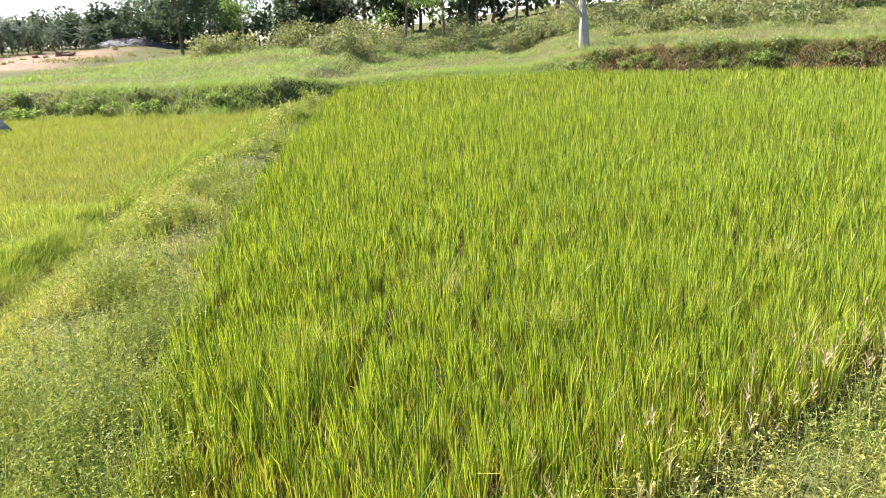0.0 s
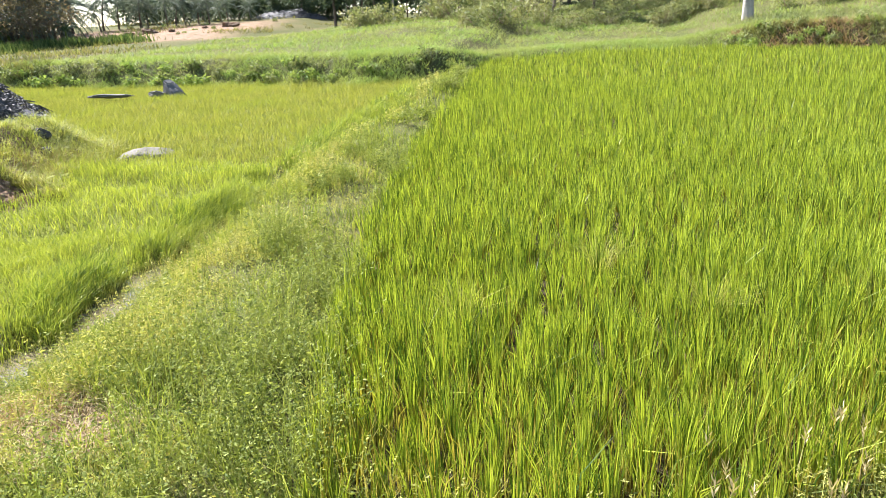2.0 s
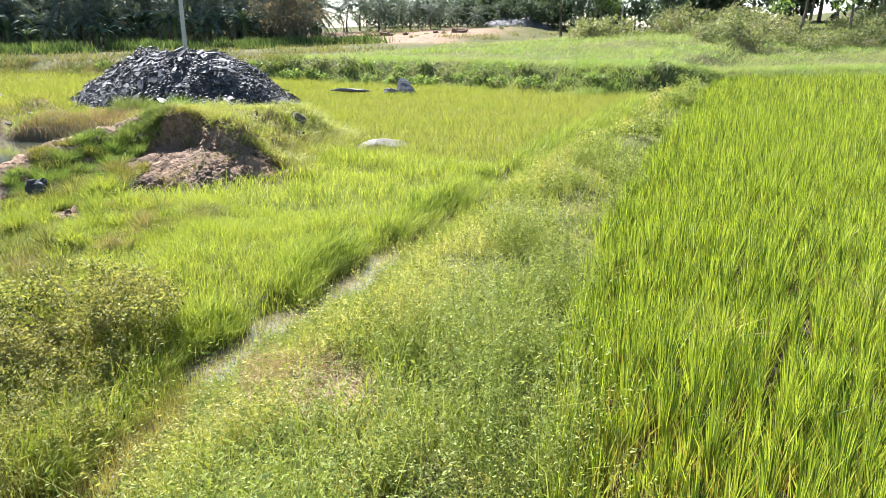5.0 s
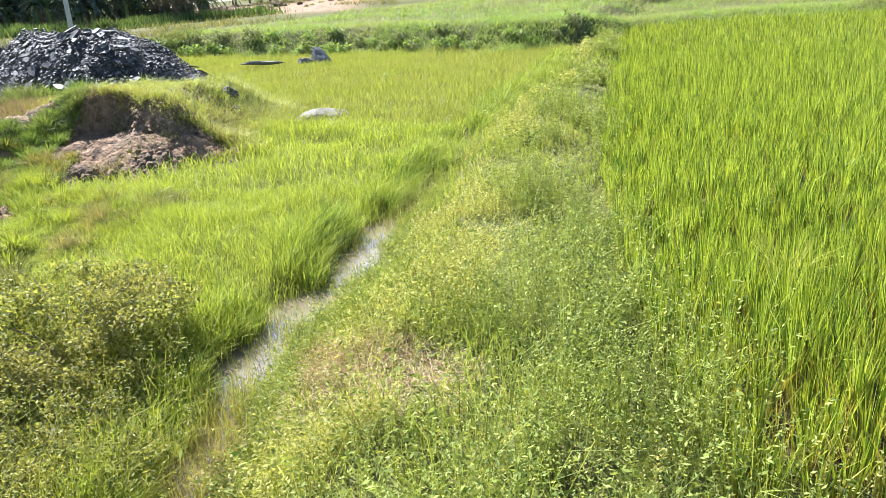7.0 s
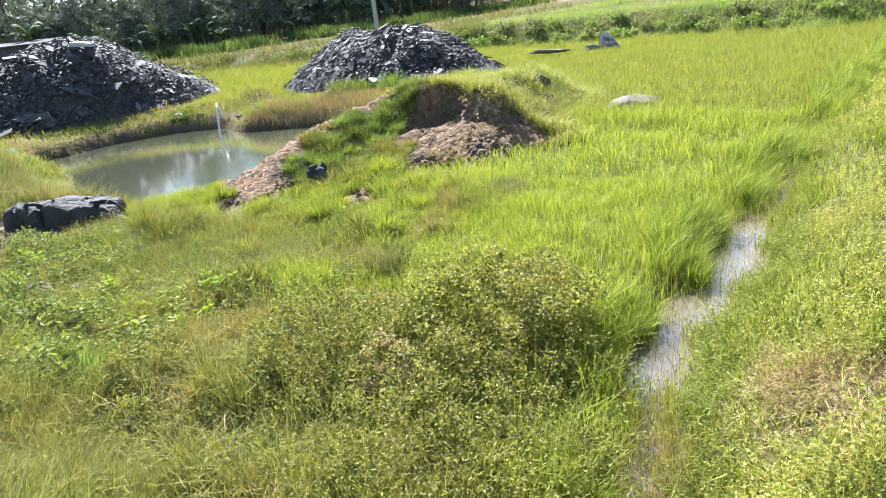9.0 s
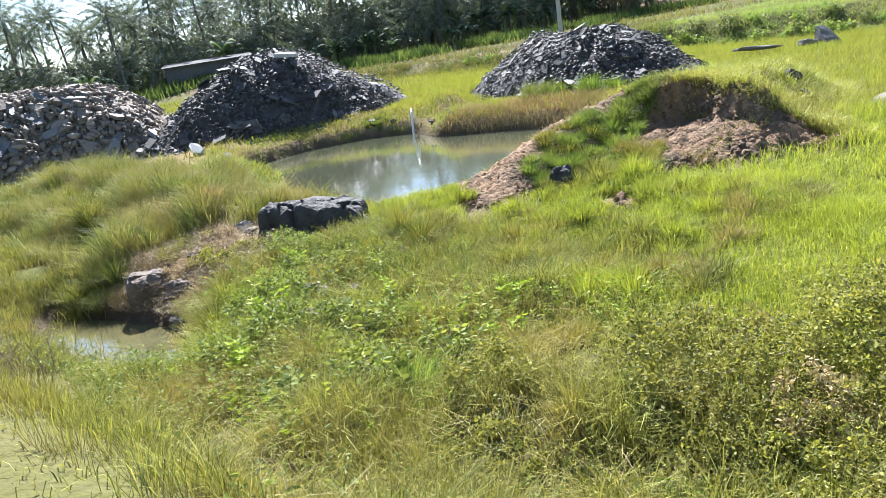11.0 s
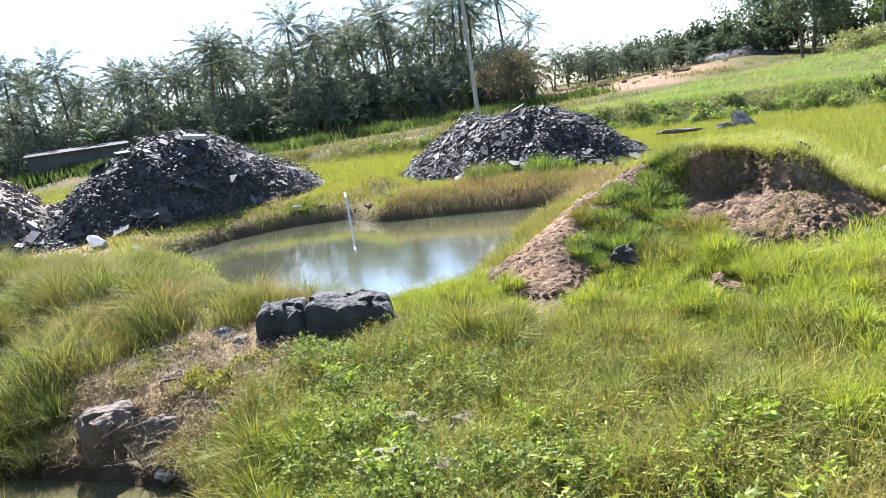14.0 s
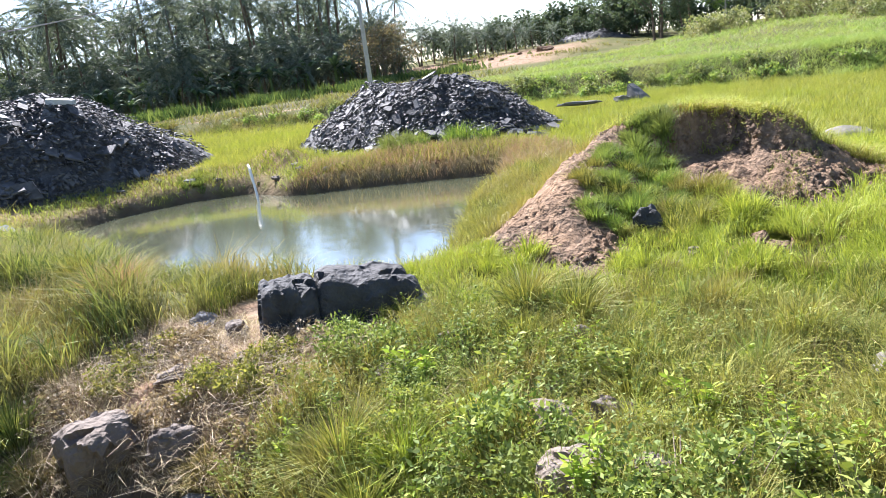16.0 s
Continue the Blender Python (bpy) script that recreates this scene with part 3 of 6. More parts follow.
split_block("rock", -13.15, 2.45, -0.18, (0.4, 0.35, 0.4), 60, -8, BROWNROCK, "grey rounded stone half hidden by weeds", 73, 1.3, 0.2, 3.0)
rock("rock", -16.75, 5.45, (0.6, 0.5, 0.4), GREYROCK, "grey stone at the boulder's foot", 5, 10)
rock("rock", -17.6, 2.25, (0.45, 0.4, 0.35), BROWNROCK, "small brown rock in dry brush", 7, 0)
rock("rock", -17.0, 1.95, (0.32, 0.22, 0.16), SLATELIGHT, "pale flat stone beside the pool", 8, 20)
rock("rock", -14.45, 4.7, (0.55, 0.45, 0.4), BROWNROCK, "brown stone under a grass tussock", 9, 15)
rock("rock", -14.65, 8.65, (0.5, 0.42, 0.5), BASALT, "dark stone in the green grass of the mound", 10, 60, 0.1)
rock("rock", -13.8, 7.8, (0.36, 0.3, 0.2), BROWNROCK, "small brown stone below the mound", 12, 5)
rock("rock", -11.7, 4.55, (0.55, 0.4, 0.3), TANROCK, "tan stone sunk in the grass", 13, 15, 0.2)
rock("rock", -12.2, 17.4, (1.7, 1.1, 0.6), TANROCK, "low rounded tan rock in the yellow grass", 16, 55, z=-0.2, rough=0.08, cuts=0)
rock("rock", -21.6, 32.6, (0.95, 0.7, 0.6), GREYROCK, "pale rock beside the wedge-shaped rock", 18, 0)
rock("rock", -14.0, 15.9, (0.55, 0.4, 0.4), BASALT, "dark stone on the mound's back", 19, 10)
rock("rock", -13.5, 15.4, (0.4, 0.4, 0.3), BASALT, "small dark stone on the mound's back", 20, 80)
for k, (x, y, s) in enumerate(((-33.6, 16.6, 0.5), (-32.5, 17.0, 0.35), (-34.6, 16.0, 0.4), (-18.5, 4.1, 0.4), (-19.2, 4.2, 0.45), (-17.9, 3.5, 0.3), (-20.0, 8.0, 0.4), (-16.0, 3.7, 0.5), (-15.6, 3.5, 0.35), (-19.2, 2.7, 0.3), (-18.4, 3.6, 0.35), (-17.9, 3.0, 0.28))):
    rock("rock", x, y, (s * 1.1, s * 0.8, s * 0.5), BROWNROCK if k % 4 else SLATELIGHT, "loose brown stone on the clay bank", 30 + k, 37 * k)


def wedge_rock(x, y, z, turn):
    """A split block standing on edge, one slanting face."""
    bm = bmesh.new()
    bmesh.ops.create_cube(bm, size=1.0)
    for v in bm.verts:
        if v.co.z > 0:
            v.co.x = v.co.x * 0.25 - 0.3
            v.co.y *= 0.6
            v.co.z += 0.12 if v.co.x < -0.2 else -0.12
    bmesh.ops.bevel(bm, geom=bm.edges[:], offset=0.06, segments=2, affect="EDGES")
    bmesh.ops.subdivide_edges(bm, edges=bm.edges[:], cuts=3, use_grid_fill=True)
    for v in bm.verts:
        v.co += v.co.normalized() * 0.05 * noise.noise(v.co * 4.0)
        v.co = Vector((v.co.x * 1.15, v.co.y * 0.8, v.co.z * 0.8))
    ob = part("rock", bm, GREYSTONE)
    ob.matrix_world = pose(x, y, z, 0, 0, turn)
    return tagged(ob, "dark wedge-shaped rock standing in the yellow field", "rock")


for k, (x, y, s, h) in enumerate(((-18.9, 3.3, 0.7, 0.12), (-15.7, 4.6, 0.75, 0.3), (-14.1, 3.0, 0.8, 0.55), (-13.7, 3.45, 0.55, 0.42), (-18.2, 2.9, 0.6, 0.2), (-17.6, 3.7, 0.55, 0.15), (-19.4, 2.9, 0.5, 0.15))):
    rock("rock", x, y, (s, s * 0.65, h), BROWNROCK, "flat weathered stone in the dry brush", 140 + k, 40 + 53 * k, 0.22, 12 - 7 * (k % 4), rough=0.26, cuts=12)
wedge_rock(-20.85, 33.0, 0.28, -25)

slab = new("stone_slab", rock_mesh("stone_slab", (2.4, 0.5, 0.22), GREYROCK, 41))
slab.matrix_world = pose(-23.3, 31.2, 0.2, 0, 3, 20)
tagged(slab, "long flat stone slab lying in the yellow grass", "slab")


# clay lumps strewn over the mound
def chips(px, py, size, material, rg, flat=(0.35, 0.8), drop=0.2):
    """Uneven angular lumps lying on the land, joined."""
    n = len(px)
    up = rg.normal(0, 0.35, (n, 3)) + np.array([0, 0, 1.0])
    up /= np.linalg.norm(up, axis=1)[:, None]
    ax = np.cross(up, rg.normal(size=(n, 3)))
    ax /= np.linalg.norm(ax, axis=1)[:, None]
    ay = np.cross(up, ax)
    ax, ay, up = ax * size[:, None], ay * (size * rg.uniform(0.5, 1.0, n))[:, None], up * (size * rg.uniform(flat[0], flat[1], n))[:, None]
    c = np.stack([px, py, surface(px, py) - drop * size], -1)
    ring = [(1, 0.25), (0.15, 1), (-1, -0.2), (-0.2, -1)]
    v = []
    for s, lo, hi in ((-1, 0.8, 1.1), (1, 0.35, 0.85)):
        for q in ring:
            v.append(c + ax * (q[0] * rg.uniform(lo, hi, n))[:, None] + ay * (q[1] * rg.uniform(lo, hi, n))[:, None] + s * up * rg.uniform(0.6, 1.0, n)[:, None])
    v = np.stack(v, 1).reshape(-1, 3)
    box = np.array([4, 5, 6, 7, 0, 1, 5, 4, 1, 2, 6, 5, 2, 3, 7, 6, 3, 0, 4, 7])
    return bare_mesh("loose_clay", v, np.full(5 * n, 4), (np.arange(n)[:, None] * 8 + box).ravel(), material)


rg = np.random.default_rng(77)
x, y = scatter(24000, -18.5, -11.3, 7.2, 13.2, lambda x, y: (mound_rise(x, y) > 0.1 + 0.25 * RNG.random(len(x))) & (RNG.random(len(x)) < 0.8 + 0.2 * smooth(-14.0, -13.2, x)) & (np.hypot(x + 14.8, y - 9.6) > 1.0))
clods = new("loose_clay", chips(x, y, 0.015 + np.where(x > -14.0, 0.13, 0.11) * rg.random(len(x)) ** 2.6, CLAY, rg))
clods.parent = mound
tagged(clods, kind="stuff")


# ---- slate heaps ----
def slab_shape(r, size, thick):
    """One flat broken piece: an uneven polygon with a chipped rim."""
    n, slim = r.randint(4, 6), r.uniform(0.35, 0.75)
    bm = bmesh.new()
    rim = []
    for k in range(n):
        a = 2 * math.pi * (k + r.uniform(-0.3, 0.3)) / n
        q = size * r.uniform(0.6, 1.0) / 2
        rim.append((math.cos(a) * q, math.sin(a) * q * slim))
    low = [bm.verts.new((x, y, -thick / 2 + r.uniform(-0.1, 0.1) * thick)) for x, y in rim]
    top = [bm.verts.new((x * 0.93, y * 0.93, thick / 2 + r.uniform(-0.2, 0.1) * thick)) for x, y in rim]
    bm.faces.new(top)
    bm.faces.new(low[::-1])
    for k in range(n):
        bm.faces.new((low[k], low[(k + 1) % n], top[(k + 1) % n], top[k]))
    me = bpy.data.meshes.new("slab")
    bm.to_mesh(me)
    bm.free()
    return me


def heap_height(x, y, top, sx, sy, seed, flat):
    d = np.sqrt((x / sx) ** 2 + (y / sy) ** 2) * (1 + 0.35 * fbm(x + seed, y, 0.3))
    prof = np.clip(1.0 - np.clip((d - flat) / (1 - flat), 0, 1), 0, 1)
    prof = 0.72 * prof + 0.28 * np.sin(prof * math.pi / 2)
    return top * prof + (0.5 * fbm(x + seed, y + seed, 0.7) + 0.25 * fbm(x, y + seed, 2.0, 2)) * np.minimum(prof * 3, 1)


def slate_heap(cx, cy, top, sx, sy, turn, seed, flat, count, near, label, pale=0.03, grain=1.0, stone=None):
    """A heap of broken stone: core, single slabs on the side the path sees, and the joined rest."""
    r, stone = random.Random(seed), stone or SLATE
    base = float(land(cx, cy)) - 0.1
    ct, st = math.cos(radians(turn)), math.sin(radians(turn))

    def full(x, y):
        return heap_height(x, y, top, sx, sy, seed, flat) + land(cx + ct * x - st * y, cy + st * x + ct * y) - base
    gx, gy = np.meshgrid(np.arange(-sx - 1, sx + 1.6, 0.15), np.arange(-sy - 1, sy + 1.6, 0.15), indexing="ij")
    table = full(gx, gy)
    heap = new("slate_heap")
    heap.matrix_world = pose(cx, cy, base, 0, 0, turn)
    tagged(heap, label, "stone heap")
    core = new("core", grid_mesh("core", np.arange(-sx - 0.6, sx + 0.7, 0.16), np.arange(-sy - 0.6, sy + 0.7, 0.16),
               lambda x, y: full(x, y) - 0.25 + 0.16 * fbm(x, y, 2.5, 3) - 0.5 * (heap_height(x, y, top, sx, sy, seed, flat) < 0.05), stone))
    core.parent = heap
    shapes = []
    for k in range(10):
        me = slab_shape(r, 0.3 + 0.85 * r.random() ** 2.2, r.uniform(0.025, 0.06) * (1 if stone is SLATE else 2.5))
        me.materials.append(stone)
        shapes.append(me)
    light = []
    for k in range(3):
        me = slab_shape(r, r.uniform(0.5, 0.9), 0.09)
        me.materials.append(SLATELIGHT)
        light.append(me)

    def seat(size_up):
        while True:
            x, y = r.uniform(-sx, sx) * 1.08, r.uniform(-sy, sy) * 1.08
            if (x / sx) ** 2 + (y / sy) ** 2 < 1.12:
                break
        i, j = int((x + sx + 1) / 0.15), int((y + sy + 1) / 0.15)
        z = table[i, j]
        n = Vector((table[i - 2, j] - table[i + 2, j], table[i, j - 2] - table[i, j + 2], 0.6)).normalized()
        n = (n + Vector((r.gauss(0, 0.18), r.gauss(0, 0.18), r.gauss(0.1, 0.15)))).normalized()
        q = n.to_track_quat("Z", "Y").to_matrix().to_4x4() @ pose(0, 0, 0, 0, 0, r.uniform(0, 360))
        return Matrix.Translation((x, y, z + size_up)) @ q
    back = Matrix.Rotation(radians(turn), 3, "Z")
    made = 0
    while made < near:
        m = seat(r.uniform(-0.06, 0.08))
        side = back @ Vector((m.translation.x, m.translation.y, 0))
        if side.dot(Vector((0.75, -0.66, 0))) < -0.15 * sx:
            continue
        ob = new("slab", r.choice(light) if r.random() < pale else r.choice(shapes))
        ob.parent = heap
        s = r.uniform(0.6, 1.3) * grain
        ob.matrix_basis = m @ Matrix.Diagonal((s, s, s, 1))
        made += 1
    rg = np.random.default_rng(seed)
    px, py = rg.uniform(-sx, sx, count * 2) * 1.05, rg.uniform(-sy, sy, count * 2) * 1.05
    k = (px / sx) ** 2 + (py / sy) ** 2 < 1.06
    k &= ((ct * px - st * py) * 0.75 - (st * px + ct * py) * 0.66 > -0.3 * sx) | (rg.random(len(px)) < 0.25)
    px, py = px[k], py[k]
    n = len(px)
    i, j = ((px + sx + 1) / 0.15).astype(int), ((py + sy + 1) / 0.15).astype(int)
    up = np.stack([table[i - 2, j] - table[i + 2, j], table[i, j - 2] - table[i, j + 2], np.full(n, 0.6)], -1)
    up = up / np.linalg.norm(up, axis=1)[:, None] + rg.normal(0, 0.2, (n, 3)) + np.array([0, 0, 0.25])
    up /= np.linalg.norm(up, axis=1)[:, None]
    ax = np.cross(up, rg.normal(size=(n, 3)))
    ax /= np.linalg.norm(ax, axis=1)[:, None]
    ay = np.cross(up, ax)
    size = (0.035 + 0.17 * rg.random(n) ** 3.2) * grain
    ax, ay, up = ax * size[:, None], ay * (size * rg.uniform(0.2, 0.6, n))[:, None], up * (size * rg.uniform(0.06, 0.16, n) * (1 if stone is SLATE else 3))[:, None]
    c = np.stack([px, py, table[i, j] + rg.uniform(-0.16, 0.05, n)], -1)
    jog = rg.uniform(0.55, 1.0, (n, 4))
    ring = [(1, 0.3), (-0.2, 1), (-1, -0.25), (0.3, -1)]
    v = np.stack([c + ax * (q[0] * jog[:, m])[:, None] + ay * (q[1] * jog[:, m])[:, None] + s * up for s in (-1, 1) for m, q in enumerate(ring)], 1).reshape(-1, 3)
    box = np.array([4, 5, 6, 7, 0, 1, 5, 4, 1, 2, 6, 5, 2, 3, 7, 6, 3, 0, 4, 7])
    rest = new("rubble", bare_mesh("rubble", v, np.full(5 * n, 4), (np.arange(n)[:, None] * 8 + box).ravel(), stone))
    rest.parent = heap
    tagged(rest, kind="stuff")
    return heap


slate_heap(-28.0, 24.3, 2.35, 6.6, 4.0, -8, 1, 0.34, 15000, 290, "dark heap of broken slate slabs beyond the pond", 0.03, 0.85)
slate_heap(-39.3, 14.6, 3.55, 4.2, 7.2, 0, 2, 0.16, 16000, 290, "tall dark heap of broken slate beside the pond", 0.03, 0.95)
slate_heap(-46.6, 4.6, 3.5, 5.6, 8.4, 6, 5, 0.42, 8000, 290, "lower heap of grey stone rubble and broken slabs", 0.3, 1.6, RUBBLE)
slate_heap(-47.5, 110, 1.2, 6, 3, 20, 8, 0.4, 900, 40, "far low heap of grey stone rubble", 0.1, 1.2)
for k in range(16):
    rr = random.Random(700 + k)
    me = slab_shape(rr, rr.uniform(0.5, 1.1), rr.uniform(0.12, 0.25))
    me.materials.append(SLATELIGHT if k % 3 else SLATE)
    ob = new("stone_slab", me)
    x, y = -22.6 + rr.uniform(-2.2, 1.3), 22.4 + rr.uniform(-0.9, 1.2)
    ob.matrix_world = pose(x, y, float(land(x, y)) + 0.15 + 0.22 * max(-22.2 - x, 0), rr.uniform(-25, 25), rr.uniform(-10, 25), rr.uniform(0, 360))
    tagged(ob, "broken stone slab fallen at the heap's end", "slab")
for x, y, s, tz in ((-34.6, 8.75, 1.35, 25), (-38.0, 15.2, 1.5, 70), (-33.0, 9.4, 0.8, 10)):
    me = slab_shape(random.Random(int(s * 100)), s, 0.13 if s < 1 else 0.2)
    me.materials.append(PALESLAB)
    ob = new("stone_slab", me)
    z = 3.33 if s > 1.4 else float(land(x, y)) + (0.26 if s > 1 else 0.05)
    ob.matrix_world = pose(x, y, z, 24 if s < 1.4 else 6, 30 if s < 1.4 else 8, tz if s > 1.4 else 0)
    tagged(ob, "pale flat slab of split stone on the heap" if s > 1.4 else "pale squared stone slab at the heap's foot", "slab")


# ---- tubes ----
def tube(bm, pts, radii, sides=8):
    rings = []
    for k, p in enumerate(pts):
        a = Vector(pts[min(k + 1, len(pts) - 1)]) - Vector(pts[max(k - 1, 0)])
        q = a.to_track_quat("Z", "Y")
        rings.append([bm.verts.new(Vector(p) + q @ Vector((math.cos(t) * radii[k], math.sin(t) * radii[k], 0))) for t in [2 * math.pi * j / sides for j in range(sides)]])
    for a, b in zip(rings, rings[1:]):
        for j in range(sides):
            bm.faces.new((a[j], a[(j + 1) % sides], b[(j + 1) % sides], b[j]))
    bm.faces.new(rings[0][::-1])
    bm.faces.new(rings[-1])


bm = bmesh.new()
tube(bm, [(-31.0, 17.2, -0.4), (-30.75, 16.9, 0.1), (-30.55, 16.7, 0.25), (-30.35, 16.55, 0.12), (-30.05, 16.3, -0.3), (-29.8, 16.1, -0.7), (-29.65, 15.95, -1.1)], [0.044] * 7, 10)
tagged(part("pipe", bm, PIPE), "white plastic pipe bent down into the pond", "pipe")


def power_pole(x, y, high, label, thick=1.0, stuff_of=None):
    z = float(land(x, y))
    pole = new("power_pole")
    pole.matrix_world = pose(x, y, z - 0.3)
    tagged(pole, label, "pole")
    bm = bmesh.new()
    tube(bm, [(0, 0, 0), (0.04, 0, high * 0.5), (0.05, 0, high)], [0.2 * thick, 0.165 * thick, 0.12 * thick], 8)
    part("shaft", bm, stuff_of or CONCRETE, pole)
    bm = bmesh.new()
    bmesh.ops.create_cube(bm, size=1, matrix=Matrix.Translation((0.05, 0, high - 0.5)) @ Matrix.Diagonal((1.5, 0.1, 0.1, 1)))
    arm = part("crossarm", bm, TIN, pole)
    for dx in (-0.65, 0, 0.65):
        bm = bmesh.new()
        bmesh.ops.create_cone(bm, cap_ends=True, segments=8, radius1=0.05, radius2=0.03, depth=0.16, matrix=Matrix.Translation((0.05 + dx, 0, high - 0.36)))
        part("insulator", bm, CONCRETE, arm)
    return Vector((x + 0.05, y, z - 0.3 + high - 0.3))


A = power_pole(-34.8, 31.0, 10.0, "grey concrete power pole behind the slate heap", 0.72)
B = power_pole(-76.0, 17.5, 9.0, "thin grey power pole before the palm grove", 0.55, SHEDWALL)
for dx in (-0.65, 0.65):
    bm = bmesh.new()
    tube(bm, [A.lerp(B, u) + Vector((dx, 0, -1.2 * 4 * u * (1 - u))) for u in [k / 12 for k in range(13)]], [0.02] * 13, 4)
    tagged(part("power_cable", bm, WIRE), "thin dark power cable strung between poles", "cable")

# ---- small shed by the grove ----
shed = new("shed")
shed.matrix_world = pose(-85, 29, float(land(-85, 29)), 0, 0, 68)
tagged(shed, "low grey shed with a dark sheet roof", "shed")
bm = bmesh.new()
bmesh.ops.create_cube(bm, size=1, matrix=Matrix.Translation((0, 0, 0.9)) @ Matrix.Diagonal((9, 4, 2.0, 1)))
part("wall", bm, SHEDWALL, shed)
bm = bmesh.new()
bmesh.ops.create_cube(bm, size=1, matrix=pose(0, 0, 2.05, 5, 0, 0) @ Matrix.Diagonal((9.6, 4.8, 0.12, 1)))
part("roof", bm, TIN, shed)
bm = bmesh.new()
bmesh.ops.create_cube(bm, size=1, matrix=Matrix.Translation((1.5, -2.02, 0.75)) @ Matrix.Diagonal((1.0, 0.08, 1.7, 1)))
part("door", bm, TIN, shed)


# ---- trees ----
def crown_arrays(rng, clumps, per, leaf, spread):
    """Leaves in many uneven clumps. clumps: centres and radii."""
    sets = []
    for c, rad in clumps:
        d = rng.normal(size=(per, 3))
        d /= np.linalg.norm(d, axis=1)[:, None]
        p = np.array(c) + d * (rad * rng.random(per) ** 0.45)[:, None] * np.array([1, 1, 0.75])
        way = d * 0.6 + rng.normal(size=(per, 3)) * 0.6 + np.array([0, 0, -0.25])
        way /= np.linalg.norm(way, axis=1)[:, None]
        s = leaf * rng.uniform(0.6, 1.4, per)
        sets.append(leaf_arrays(p, way, s, s * spread, rng))
    return joined(*sets)


def tree(x, y, high, wide, seed, label, leaf_mat=None, bark=None, trunk=0.22, bole=0.35, clumps=26, per=150, leaf=0.32, bare=False):
    r, rng = random.Random(seed), np.random.default_rng(seed)
    leaf_mat, bark = leaf_mat or TREELEAF, bark or BARK
    ob = new("tree")
    ob.matrix_world = pose(x, y, float(land(x, y)) - 0.15)
    tagged(ob, label, "tree")
    bm = bmesh.new()
    lean = Vector((r.gauss(0, 0.05), r.gauss(0, 0.05), 1))
    stem = [lean * (high * 0.8 * u) + Vector((r.gauss(0, 0.06), r.gauss(0, 0.06), 0)) * (u > 0) * high * 0.15 for u in (0, 0.25, 0.5, 0.75, 1)]
    tube(bm, stem, [trunk, trunk * 0.8, trunk * 0.62, trunk * 0.4, trunk * 0.15], 7)
    ends = []
    for k in range(9 if not bare else 7):
        u = r.uniform(bole, 0.95)
        j = min(int(u * 4), 3)
        a = stem[j].lerp(stem[j + 1], u * 4 - j)
        t = r.uniform(0, 2 * math.pi)
        out = wide * 0.5 * r.uniform(0.5, 0.95) * (1.15 - 0.5 * u)
        e = a + Vector((math.cos(t) * out, math.sin(t) * out, high * r.uniform(0.08, 0.25)))
        m = a.lerp(e, 0.5) + Vector((0, 0, high * 0.02))
        tube(bm, [a, m, e], [trunk * 0.38, trunk * 0.25, trunk * 0.07], 5)
        ends += [m, e]
        for _ in range(3 if bare else 1):
            f = e + Vector((r.gauss(0, 0.3), r.gauss(0, 0.3), r.uniform(0.1, 0.5))) * wide * 0.25
            tube(bm, [m, m.lerp(f, 0.5), f], [trunk * 0.16, trunk * 0.1, trunk * 0.03], 4)
    part("trunk", bm, bark, ob)
    if bare:
        return ob
    cl = [(e, wide * r.uniform(0.12, 0.22)) for e in ends]
    while len(cl) < clumps:
        t, q, u = r.uniform(0, 2 * math.pi), r.random() ** 0.5, r.uniform(bole, 1)
        w = wide * 0.5 * q * math.sin(math.pi * (0.18 + 0.8 * (u - bole) / (1 - bole))) 
        cl.append(((math.cos(t) * w, math.sin(t) * w, high * u), wide * r.uniform(0.09, 0.2)))
    crown = stuff("crown", crown_arrays(rng, cl, per, leaf, 0.5), leaf_mat, "", "", ob)
    return ob


def again(ob, x, y, s, turn):
    m = pose(x, y, float(land(x, y)) - 0.15, 0, 0, turn) @ Matrix.Diagonal((s, s, s, 1))
    return copy_thing(ob, m)


